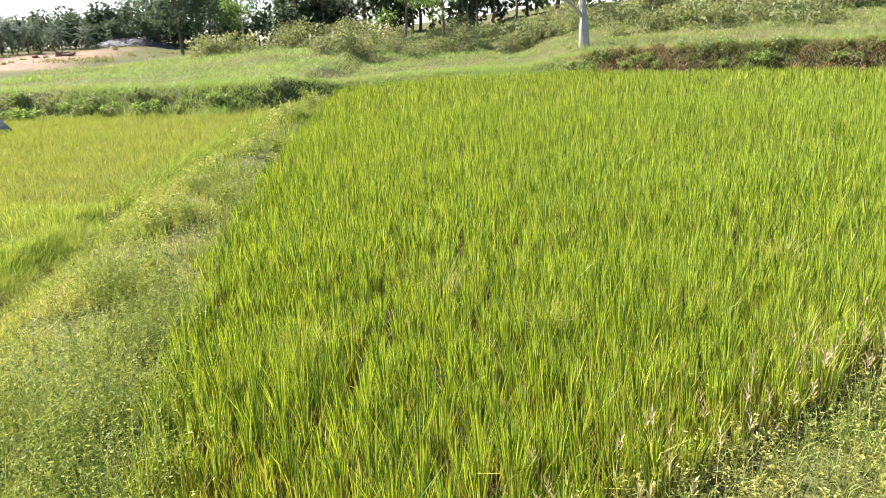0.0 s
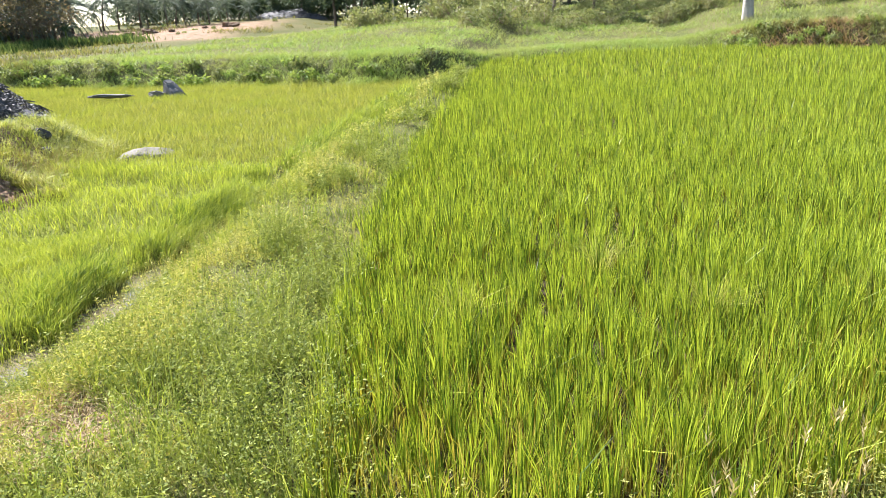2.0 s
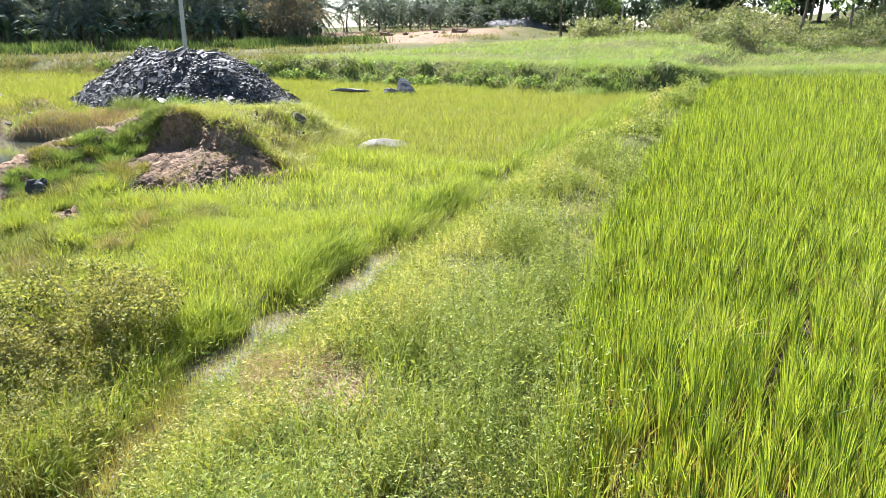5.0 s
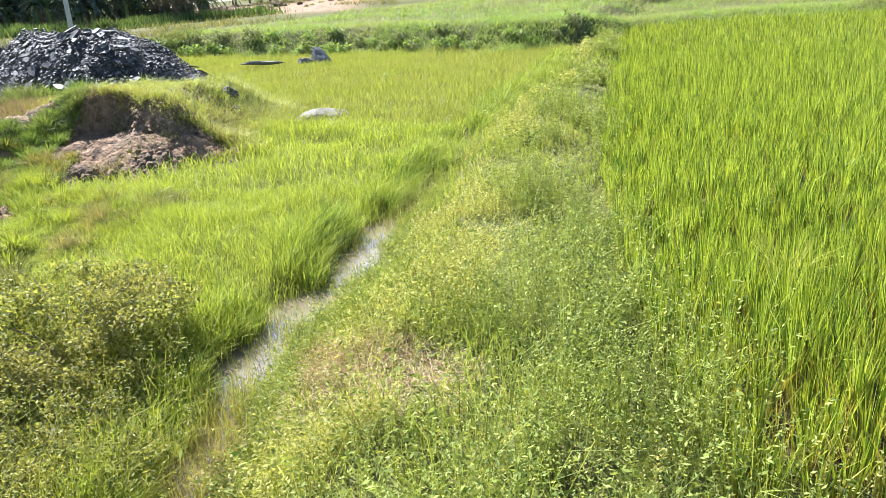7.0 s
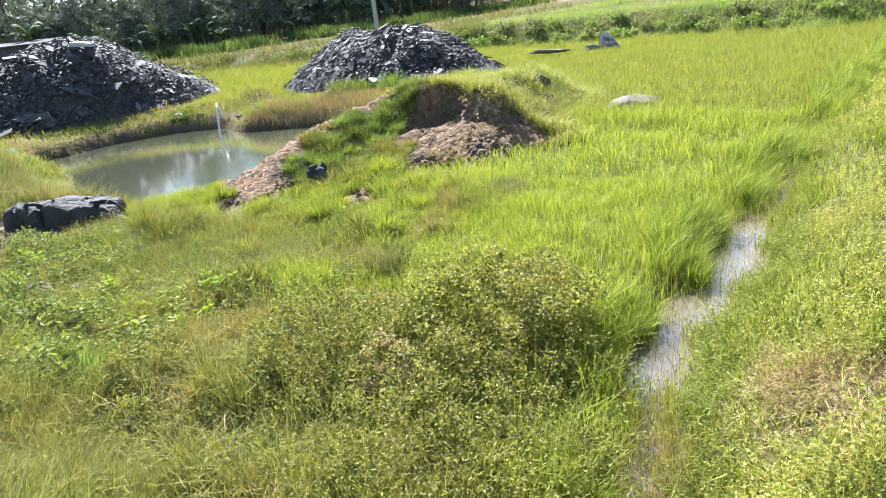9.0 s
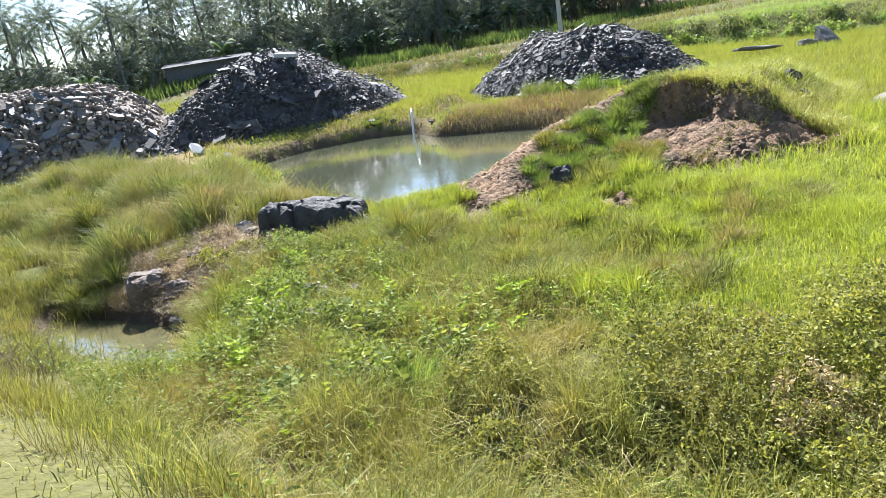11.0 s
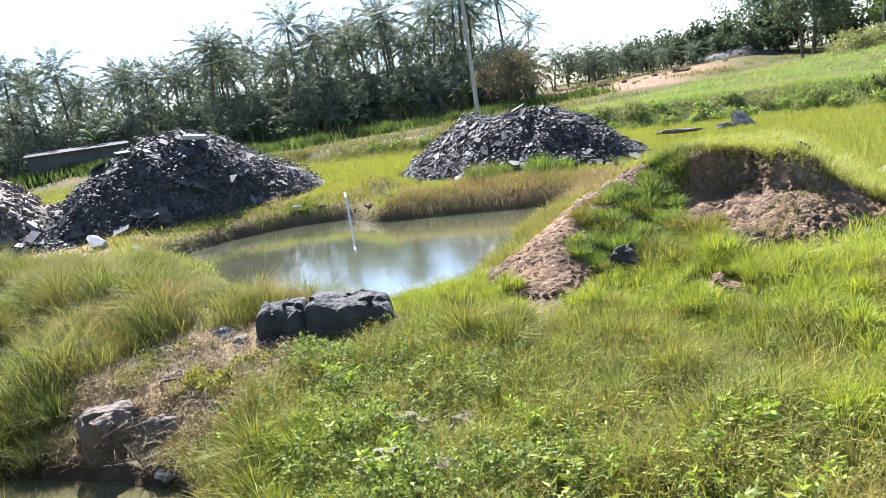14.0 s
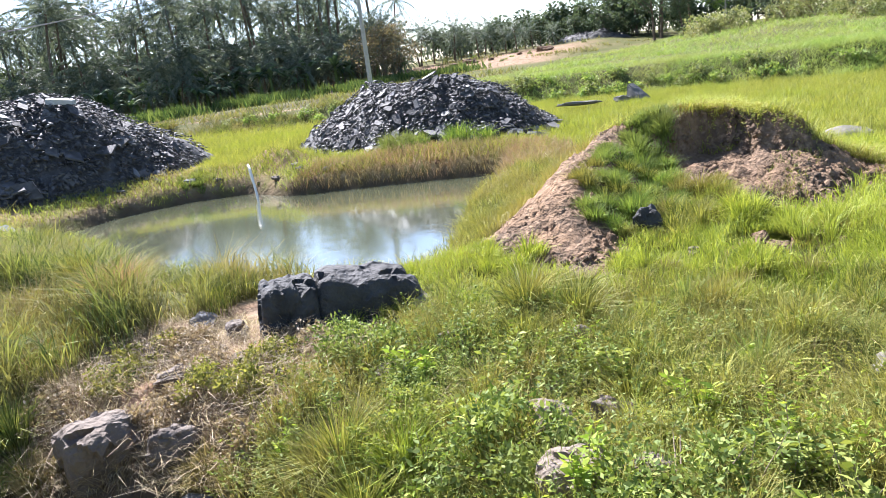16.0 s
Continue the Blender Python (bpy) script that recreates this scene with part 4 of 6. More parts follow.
def palm(x, y, high, seed):
    r, rng = random.Random(seed), np.random.default_rng(seed)
    ob = new("palm_tree")
    ob.matrix_world = pose(x, y, float(land(x, y)) - 0.15)
    tagged(ob, "tall coconut palm with drooping grey-green fronds", "palm tree", "palms of the grove")
    bm = bmesh.new()
    dx, dy = r.uniform(-1, 1), r.uniform(-1, 1)
    pts = [(dx * u * u, dy * u * u, high * u) for u in [k / 7 for k in range(8)]]
    tube(bm, pts, [0.26, 0.2, 0.18, 0.17, 0.16, 0.15, 0.14, 0.13], 8)
    part("trunk", bm, BARK, ob)
    sets = []
    top = np.array(pts[-1])
    for k in range(24):
        a = 2 * math.pi * (k * 0.381966 + r.uniform(-0.03, 0.03))
        rise = 1.46 - 2.4 * (k / 24) ** 1.3 + r.uniform(-0.12, 0.12)
        length = r.uniform(3.9, 5.2)
        m = 42
        u = np.linspace(0.1, 1, m)
        run = length * (u * math.cos(rise) + 0.25 * u ** 2 * math.sin(max(rise, 0)))
        z = length * (math.sin(rise) * u - 0.34 * u ** 2.6 * (0.4 + math.cos(rise)))
        spine = top + np.stack([np.cos(a) * run, np.sin(a) * run, z], -1)
        step = np.gradient(spine, axis=0)
        step /= np.linalg.norm(step, axis=1)[:, None]
        for side in (-1, 1):
            d = np.array([-math.sin(a) * side * 0.75, math.cos(a) * side * 0.75, -0.7]) + 0.75 * step + rng.normal(size=(m, 3)) * 0.08
            d /= np.linalg.norm(d, axis=1)[:, None]
            sets.append(leaf_arrays(spine, d, 0.8 * np.sin(math.pi * (0.22 + 0.68 * u)) ** 0.6, 0.075, rng))
        sets.append(leaf_arrays(spine[:-1:3], step[:-1:3], length / 7, 0.07, rng))
    stuff("crown", joined(*sets), PALMLEAF, "", "", ob)
    return ob


palms = [palm(-76, 66, 13.5, 101), palm(-80, 58, 12.0, 102), palm(-70, 74, 14.5, 103), palm(-88, 47, 12.5, 104)]
r = random.Random(5)
BACKING = []
low_palms = [palm(-71, 68, 4.2, 105), palm(-78, 56, 6.0, 106)]
for k in range(140):
    u, row = (k + r.random()) / 140, k % 5
    x, y = -64 - 38 * u - row * 4.5 - r.uniform(0, 3), 80 - 68 * u + row * 3.5 + r.uniform(-1, 1)
    again(low_palms[k // 5 % 2] if row in (0, 2) else palms[k // 5 % 4], x, y, r.uniform(0.8, 1.12) * (1.0 - 0.22 * u), r.uniform(0, 360))
again(palms[2], -68.5, 87, 0.7, 50)
for k in range(34):
    u, row = 1 + 0.4 * (k + r.random()) / 34, k % 4
    again(low_palms[k // 4 % 2] if row == 0 else palms[k // 4 % 4], -64 - 38 * u - row * 4.5 - r.uniform(0, 3), 80 - 68 * u + row * 3 + r.uniform(-1, 1), r.uniform(0.7, 0.95), r.uniform(0, 360))


def banana(x, y, seed):
    r, rng = random.Random(seed), np.random.default_rng(seed)
    ob = new("banana_plant")
    ob.matrix_world = pose(x, y, float(land(x, y)) - 0.1)
    tagged(ob, "leafy banana plant at the edge of the grove", "plant", "plants under the palms")
    bm = bmesh.new()
    tube(bm, [(0, 0, 0), (0.03, 0, 1.1), (0.05, 0.03, 2.1)], [0.16, 0.13, 0.07], 8)
    part("stem", bm, CROP, ob)
    sets = []
    for k in range(9):
        a = 2 * math.pi * (k * 0.38 + r.uniform(-0.05, 0.05))
        L, rise = r.uniform(1.9, 2.8), r.uniform(0.5, 1.3)
        u = np.linspace(0, 1, 10)
        run = L * u * math.cos(rise)
        spine = np.stack([np.cos(a) * run, np.sin(a) * run, 1.9 + L * (math.sin(rise) * u - 0.6 * u ** 2.4)], -1)
        wdt = 0.19 * np.sin(math.pi * np.clip(u * 0.92 + 0.08, 0, 1)) ** 0.6
        s = np.array([-math.sin(a), math.cos(a), 0.0])
        v = np.concatenate([spine + s * wdt[:, None] - [0, 0, 0.1], spine, spine - s * wdt[:, None] - [0, 0, 0.1]])
        i = np.arange(9)
        f = np.concatenate([np.stack([i, i + 1, i + 11, i + 10], -1), np.stack([i + 10, i + 11, i + 21, i + 20], -1)])
        sets.append((v, np.full(len(f), 4), f.ravel(), np.tile(u, 3)))
    stuff("foliage", joined(*sets), UNDERLEAF, "", "", ob)
    return ob


for k in range(34):
    u = (k + r.random()) / 34
    BACKING.append((-84 - 38 * u, 98 - 70 * u, r.uniform(0.8, 1.0)))
plants = [banana(-66, 70, 201), banana(-70, 66, 202), banana(-74, 60, 203)]
for k in range(64):
    u = (k + r.random()) / 64
    d = r.uniform(-2, 9)
    again(plants[k % 3], -61 - 36 * u - d * 0.7, 78 - 62 * u + d * 0.5, r.uniform(0.7, 1.6), r.uniform(0, 360))
for k in range(46):
    u = (k + r.random()) / 46
    d = r.uniform(0, 6)
    again(low_palms[k % 2], -62 - 37 * u - d * 0.7, 78 - 64 * u + d * 0.5, r.uniform(0.35, 0.6), r.uniform(0, 360))
for k in range(9):
    again(low_palms[k % 2], r.uniform(-75, -65), r.uniform(76, 90), r.uniform(0.8, 1.15), r.uniform(0, 360))
for k in range(15):
    again(low_palms[k % 2], -71 + 1.3 * k + r.uniform(-1, 1), 92 + 0.9 * k + r.uniform(-2, 2), r.uniform(0.6, 0.85) * (1 - 0.02 * k), r.uniform(0, 360))

t_dark = tree(-34, 94, 11, 10, 301, "dark spreading tree beside the stone rubble", clumps=32, per=90, leaf=0.42)
tree(-25, 90, 10, 5.5, 302, "slim tree with thin grey trunk and airy crown", LIGHTTREE, PALEBARK, 0.14, 0.3, 20, 120)
t_light = tree(-5, 83, 12, 7, 303, "tall tree with light green leaves before the wood", LIGHTTREE, BARK, 0.2, 0.25, 26, 150)
tree(-58.4, 67.8, 6.6, 8.6, 304, "small rounded tree with brownish foliage", BROWNTREE, BARK, 0.17, 0.3, 60, 80, 0.24)
t_thin = tree(4, 104, 15, 7, 305, "tall thin dark tree of the wood behind", TREELEAF, BARK, 0.2, 0.45, 26, 52, 0.62)
t_bush = tree(-44, 118, 9, 9, 306, "dense dark tree at the wood's edge", clumps=28, per=26, leaf=0.95, bole=0.12)
tree(11.2, 61.5, 9, 8, 307, "bare pale tree with a forked trunk on the field bank", None, PALEBARK, 0.48, 0.3, bare=True)
for x, y, s in BACKING:
    again(t_bush, x, y, s, 47 * x)
again(t_light, -0.5, 87, 0.95, 80)
again(t_dark, -30, 92, 0.7, 100)
again(t_bush, -20, 92, 0.6, 30)
for x, y, k in ((-47, 119, 1.1), (-41.5, 115, 1.2), (-36.5, 109, 1.15), (-40, 124, 1.3), (-31, 103, 1.0)):
    again(t_dark, x, y, k, 31 * x)
for k in range(22):
    again(t_bush, -24 + 4.2 * k + r.uniform(-1.5, 1.5), 122 + r.uniform(-4, 8) - 0.5 * max(4.2 * k - 44, 0), r.uniform(1.0, 1.5), r.uniform(0, 360))
for k in range(26):
    x = -22 + 4.0 * k + r.uniform(-1.4, 1.4)
    again(t_thin, x, 104 + r.uniform(-6, 14) - 0.35 * max(x - 20, 0), r.uniform(0.8, 1.2), r.uniform(0, 360))
for k in range(34):
    u = k / 33
    again(t_bush, -84 + 68 * u + r.uniform(-2, 2), 132 + r.uniform(-6, 10) - 12 * u, r.uniform(0.5, 0.75), r.uniform(0, 360))
for k in range(34):
    u, d = 1 + 0.45 * (k + r.random()) / 34, r.choice((4, 9, 14))
    again(t_bush, -69 - 38 * u - d * 0.8, 81 - 68 * u + d * 0.6, r.uniform(0.6, 0.85), r.uniform(0, 360))
for k in range(120):
    u, d = (k + r.random()) / 120, r.choice((9, 14, 18, 22))
    again(t_bush, -69 - 38 * u - d * 0.8, 81 - 68 * u + d * 0.6, r.uniform(0.38, 0.52) + 0.024 * d * (1 - 0.4 * u), r.uniform(0, 360))
for k in range(26):
    again(t_bush, -74 + 1.35 * k + r.uniform(-1, 1), 104 + 0.5 * k + r.uniform(-2, 4), r.uniform(0.42, 0.62) * (1 - 0.008 * k), r.uniform(0, 360))
for x, y, s in ((14, 78, 0.7), (20, 74, 0.6), (27, 70, 0.8), (36, 66, 0.8)):
    again(t_dark, x, y, s, 70 * x)


def bush(x, y, high, wide, seed, leaf_mat, label, leaf=0.12, clumps=16, per=160, tight=1.0):
    r, rng = random.Random(seed), np.random.default_rng(seed)
    ob = new("bush")
    ob.matrix_world = pose(x, y, float(surface(x, y)) - 0.05)
    tagged(ob, label, "bush")
    bm = bmesh.new()
    for k in range(8):
        t = r.uniform(0, 2 * math.pi)
        e = Vector((math.cos(t) * wide * 0.35, math.sin(t) * wide * 0.35, high * r.uniform(0.4, 0.75)))
        tube(bm, [(0, 0, -0.05), e * 0.5 + Vector((0, 0, 0.05 * high)), e], [0.007 * wide, 0.005 * wide, 0.002 * wide], 5)
    part("wood", bm, TWIG, ob)
    cl = []
    for k in range(clumps):
        t, q = r.uniform(0, 2 * math.pi), r.random() ** 0.5
        cl.append(((math.cos(t) * q * wide * 0.42, math.sin(t) * q * wide * 0.42, high * (0.12 + 0.75 * r.random() * (1 - 0.5 * q * q))), tight * wide * r.uniform(0.09, 0.2)))
    stuff("foliage", crown_arrays(rng, cl, per, leaf, 0.5), leaf_mat, "", "", ob)
    return ob


hill = [bush(6, 74, 2.4, 3.6, 401, BUSHLEAF, "dense green bush on the hillside", 0.22, 20, 36),
        bush(-10, 84, 2.0, 3.4, 402, BUSHLEAF, "sprawling yellow-green bush on the slope", 0.22, 20, 36),
        bush(-18, 86, 1.8, 4.2, 403, BUSHLEAF, "low tangled green bush on the slope", 0.22, 20, 36)]
for k in range(160):
    x = r.uniform(-30, 62)
    y = float(hill_line(np.array(x))) + r.uniform(18, 44)
    if x < -14 and y < 76:
        continue
    again(hill[k % 3], x, y, r.uniform(0.7, 1.5), r.uniform(0, 360))
verge = [bush(14, 51, 0.8, 1.3, 404, BUSHLEAF, "low green bush on the field bank", 0.15, 10, 26), bush(-24, 40, 0.75, 1.4, 405, FARGREEN, "low leafy bush on the field bank", 0.15, 10, 26)]
for k in range(90):
    x = 9 + 0.42 * k + r.uniform(-0.4, 0.4)
    again(verge[k % 2], x, float(far_step(np.array(x))) + r.uniform(-0.2, 1.5), r.uniform(0.7, 1.3), r.uniform(0, 360))
for k in range(70):
    x = -50 + 0.62 * k + r.uniform(-0.4, 0.4)
    again(verge[k % 2], x, float(far_step(np.array(x))) + r.uniform(0.0, 1.7), r.uniform(0.6, 1.3), r.uniform(0, 360))

# ---- rice ----
def in_rice(x, y):
    return (x > rice_left(y) + 0.05) & (y > rice_near(x)) & (y < far_step(x) - 0.3 + 0.4 * fbm(x, y, 0.5)) & (np.abs(x - 1) < 0.78 * y + 4)


def rice_arrays(x0, x1, y0, y1, gap, per, wide, tall, spread):
    gx, gy = np.meshgrid(np.arange(x0, x1, gap), np.arange(y0, y1, gap), indexing="ij")
    gx = gx.ravel() + RNG.normal(0, gap * 0.22, gx.size)
    gy = gy.ravel() + RNG.normal(0, gap * 0.22, gy.size)
    k = in_rice(gx, gy) & (gy >= y0) & (gy < y1)
    gx, gy = gx[k], gy[k]
    vig = 1 + 0.6 * fbm(gx, gy, 0.5) + 0.35 * fbm(gx, gy, 1.7, 2) + RNG.normal(0, 0.12, len(gx))
    a = RNG.random((len(gx), per)) * 2 * math.pi
    q = RNG.random((len(gx), per)) ** 0.7
    x = gx[:, None] + np.cos(a) * q * gap * 0.3
    y = gy[:, None] + np.sin(a) * q * gap * 0.3
    h = tall * vig[:, None] * RNG.uniform(0.7, 1.12, a.shape)
    lean = spread * q * RNG.uniform(0.4, 1.5, a.shape) + 0.6 * (RNG.random(a.shape) < 0.05) * RNG.random(a.shape)
    x, y, h, lean, a = x.ravel(), y.ravel(), h.ravel(), lean.ravel(), a.ravel()
    return blade_arrays(on_land(x, y), h, wide * RNG.uniform(0.7, 1.3, len(x)), lean, a, plain=y0 >= 17)


stuff("rice_crop", joined(rice_arrays(-4, 10, 3.8, 9, 0.19, 34, 0.009, 0.54, 0.23),
                          rice_arrays(-6, 16, 9, 17, 0.21, 26, 0.011, 0.54, 0.25),
                          rice_arrays(-7, 26, 17, 30, 0.27, 18, 0.016, 0.54, 0.3),
                          rice_arrays(-9, 44, 30, 56, 0.45, 16, 0.027, 0.52, 0.4)), RICE, "dense green rice crop standing in the paddy", "rice")
x, y = scatter(30000, -4, 12, 3.8, 13, lambda x, y: in_rice(x, y) & (RNG.random(len(x)) < np.clip(1.3 - (y - rice_near(x)) / 2.0, 0.02, 1)))
stuff("rice_straw", blade_arrays(on_land(x, y), RNG.uniform(0.25, 0.6, len(x)), RNG.uniform(0.006, 0.011, len(x)), RNG.uniform(0.03, 0.4, len(x))), RICE_OLD, "yellowed rice leaves along the paddy's edge", "rice")


# ---- yellow-green grass of the wet field ----
def rough_ground(x, y):
    """Where the weedy ground by the bank gives way to the field grass: 1 is weedy."""
    w = smooth(7.6, 5.6, y - 0.22 * np.minimum(x + 12, 0) + 0.85 * np.maximum(x + 12, 0) + 1.5 * fbm(x, y, 0.5)) * smooth(-6.9, -7.8, x)
    return np.maximum(w, smooth(-16.5, -18.5, x) * smooth(20, 15, y))


def in_field(x, y):
    k = (x < ditch_left(y) - 0.02) & (y > crest_y(x) + 1.6) & (y < far_step(x) + 0.2)
    k &= mound_rise(x, y) < 0.09
    k &= outside(x, y, POND_EDGE) > 0.5
    k &= ((x + 28) / 6.3) ** 2 + ((y - 24.3) / 3.8) ** 2 > 1
    k &= ((x + 39.2) / 5.0) ** 2 + ((y - 14.2) / 7.4) ** 2 > 1
    k &= outside(x, y, POOL_EDGE) > 0.3
    return k & (rough_ground(x, y) < RNG.random(len(x)))


def clumped(x, y, scale, power):
    return np.clip(0.5 + power * fbm(x, y, scale, 3), 0.02, 1)


def field_grass(n, x0, x1, d0, d1, y1, wide, tall):
    x, y = scatter(n, x0, x1, 1.5, y1, lambda x, y: in_field(x, y) & (away(x, y) >= d0) & (away(x, y) < d1) & (RNG.random(len(x)) < np.maximum(clumped(x, y, 0.9, 1.6), 0.4 + 0.15 * (d0 > 5) + 0.25 * (d0 > 15))))
    edge = np.clip(1 - (ditch_left(y) - x) / 1.1, 0, 1) - 4.1 * smooth(2.8, 0.6, outside(x, y, POND_EDGE)) * (y < 10) * smooth(-16.8, -17.8, x)
    h = tall * (1 + (1.5 if d0 < 15 else 0.5) * fbm(x, y, 1.1, 3)) * RNG.uniform(0.55, 1.15, len(x)) * (1 + 0.2 * edge)
    return blade_arrays(on_land(x, y), h, wide * RNG.uniform(0.6, 1.4, len(x)), RNG.uniform(0.1, 1.1, len(x)), plain=d0 >= 20)


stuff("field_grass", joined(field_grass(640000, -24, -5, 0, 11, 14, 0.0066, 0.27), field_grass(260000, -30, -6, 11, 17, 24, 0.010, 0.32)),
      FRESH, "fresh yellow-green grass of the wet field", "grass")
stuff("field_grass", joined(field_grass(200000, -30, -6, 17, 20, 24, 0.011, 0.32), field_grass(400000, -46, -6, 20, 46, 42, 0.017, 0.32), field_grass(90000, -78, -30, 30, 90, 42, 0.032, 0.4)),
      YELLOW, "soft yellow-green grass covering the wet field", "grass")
# taller tussocks hanging over the ditch
y = RNG.uniform(2.8, 36, 64000)
y = 2.8 + (y - 2.8) * RNG.random(len(y)) ** 0.6
x = ditch_left(y) - np.abs(RNG.normal(0, 0.28, len(y))) + 0.05 + 0.25 * (y > 10) * RNG.random(len(y))
k = RNG.random(len(x)) < clumped(x, y, 1.1, 2.2)
x, y = x[k], y[k]
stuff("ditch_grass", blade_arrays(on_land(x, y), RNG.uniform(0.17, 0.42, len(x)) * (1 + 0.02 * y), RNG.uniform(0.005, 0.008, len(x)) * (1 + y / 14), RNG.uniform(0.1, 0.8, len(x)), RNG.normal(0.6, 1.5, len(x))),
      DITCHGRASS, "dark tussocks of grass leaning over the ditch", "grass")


y = RNG.uniform(2.8, 30, 20000)
x = ditch_right(y) + np.abs(RNG.normal(0, 0.16, len(y))) - 0.08
k = RNG.random(len(x)) < clumped(x, y, 1.3, 2.4)
x, y = x[k], y[k]
stuff("ditch_grass", blade_arrays(on_land(x, y), RNG.uniform(0.1, 0.3, len(x)), RNG.uniform(0.005, 0.009, len(x)) * (1 + y / 14), RNG.uniform(0.1, 0.9, len(x))),
      YELLOW, "fine grass along the berm side of the ditch", "grass")
y = np.r_[RNG.uniform(3.0, 11, 2600), RNG.uniform(2.6, 4.6, 1400)]
x = ditch_left(y) + (ditch_right(y) - ditch_left(y)) * RNG.random(len(y))
stuff("ditch_reeds", blade_arrays(on_land(x, y), RNG.uniform(0.2, 0.5, len(x)), np.full(len(x), 0.005), RNG.uniform(0.0, 0.7, len(x))), TUFT, "thin stems standing in the ditch water", "grass")


# ---- weeds of the berm between ditch and rice ----
def weed_arrays(x, y, tall, leaf, per, flat=0.35):
    """Small weeds: thin stems with leaves up their length."""
    n = len(x)
    root = on_land(x, y)
    h = tall * RNG.uniform(0.5, 1.15, n)
    a, lean = RNG.random(n) * 2 * math.pi, RNG.uniform(0.1, 0.9, n)
    tip = root + np.stack([np.cos(a) * lean * h, np.sin(a) * lean * h, h], -1)
    u = RNG.random((n, per)) ** 0.6
    p = root[:, None] + (tip - root)[:, None] * u[..., None]
    b = RNG.random((n, per)) * 2 * math.pi
    d = np.stack([np.cos(b), np.sin(b), RNG.normal(flat, 0.35, b.shape)], -1).reshape(-1, 3)
    d /= np.linalg.norm(d, axis=1)[:, None]
    s = (np.broadcast_to(leaf, n)[:, None] * RNG.uniform(0.6, 1.4, (n, per))).ravel()
    stems = blade_arrays(root, h, np.full(n, 0.005), lean, a)
    return joined(stems, leaf_arrays(p.reshape(-1, 3), d, s, s * 0.36))


y = RNG.uniform(2.8, 13, 3600)
x = ditch_right(y) + np.abs(RNG.normal(0, 0.2, len(y))) + 0.02
k = RNG.random(len(x)) < clumped(x, y, 1.0, 2.2)
stuff("ditch_weeds", weed_arrays(x[k], y[k], 0.32, 0.026, 13), WEEDGREEN, "green weeds leaning over the ditch from the berm", "weeds")


def on_berm(x, y):
    return (x > ditch_right(y) - 0.1) & (x < rice_left(y) + 0.25) & (y > crest_y(x) + 1.5)


def berm_across(x, y):
    """0 at the ditch, 1 at the rice."""
    return (x - ditch_right(y)) / (rice_left(y) - ditch_right(y))


def berm_weeds(n, y0, y1, tall, leaf, per, inner):
    x, y = scatter(n, -8, -1.5, y0, y1, lambda x, y: on_berm(x, y) & (np.hypot((x + 4.5) / 1.3, y - 4.4) > 0.48) & (RNG.random(len(x)) < clumped(x, y, 0.9, 3.6) * smooth(0.05, 0.5, berm_across(x, y) + 0.3 * fbm(x, y, 0.6))))
    low = (0.5 + 0.7 * smooth(0.2, 0.75, berm_across(x, y)))
    plants = max(20, len(x) // 48)
    k = RNG.integers(0, plants, len(x))
    a, q = RNG.random(len(x)) * 2 * math.pi, RNG.random(len(x)) ** 0.6
    size = RNG.uniform(0.12, 0.46, plants)
    gx, gy = x[k] + np.cos(a) * q * size[k], y[k] + np.sin(a) * q * size[k]
    dome = size[k] / 0.25 * (1.1 - 0.6 * q * q)
    ok = on_berm(gx, gy) & ((berm_across(gx, gy) + 0.9 * fbm(gx, gy, 0.7) > 0.45) == inner)
    return weed_arrays(gx[ok], gy[ok], (tall * low[k] * dome)[ok], leaf, per)


for inner in (False, True):
    stuff("berm_weeds", joined(berm_weeds(36000, 1.5, 9, 0.6, 0.031, 15, inner), berm_weeds(11000, 9, 18, 0.5, 0.05, 12, inner), berm_weeds(8000, 18, 40, 0.5, 0.09, 9, inner)), WEEDGREEN if inner else WEED,
          "green feathery weeds crowding the rice" if inner else "pale flowering weeds matted on the berm", "weeds")
x, y = scatter(80000, -9, -2.0, 1.5, 40, lambda x, y: on_berm(x, y) & (RNG.random(len(x)) < np.clip(10 / y, 0, 1) * smooth(0.75, 0.2, berm_across(x, y) + 0.5 * fbm(x, y, 0.7)) * clumped(x, y, 1.0, 1.6)))
stuff("berm_fine_grass", blade_arrays(on_land(x, y), RNG.uniform(0.08, 0.36, len(x)), RNG.uniform(0.005, 0.009, len(x)) * (1 + y / 12), RNG.uniform(0.2, 1.3, len(x))), YELLOW,
      "fine pale grass on the ditch side of the berm", "grass")
x, y = scatter(90000, -8, -1.5, 1.0, 40, lambda x, y: on_berm(x, y) & (np.hypot((x + 4.5) / 1.3, y - 4.4) > 0.5) & (RNG.random(len(x)) < np.clip(9 / y, 0, 1) * clumped(x, y, 1.1, 3)))
stuff("berm_grass", blade_arrays(on_land(x, y), 0.34 * (1 + 1.4 * fbm(x, y, 1.3)) * RNG.uniform(0.4, 1.2, len(x)), RNG.uniform(0.004, 0.008, len(x)) * (1 + y / 12), RNG.uniform(0.1, 0.9, len(x))), DITCHGRASS,
      "green grass growing through the berm weeds", "grass")
x, y = scatter(38000, -7.5, -1.5, 1.0, 16, lambda x, y: on_berm(x, y) & (np.hypot((x + 4.5) / 1.3, y - 4.4) > 0.42) & (RNG.random(len(x)) < np.maximum(clumped(x, y, 1.5, 3.0), 0.15) * smooth(1.15, 0.5, berm_across(x, y) + 0.5 * fbm(x, y, 0.8))))
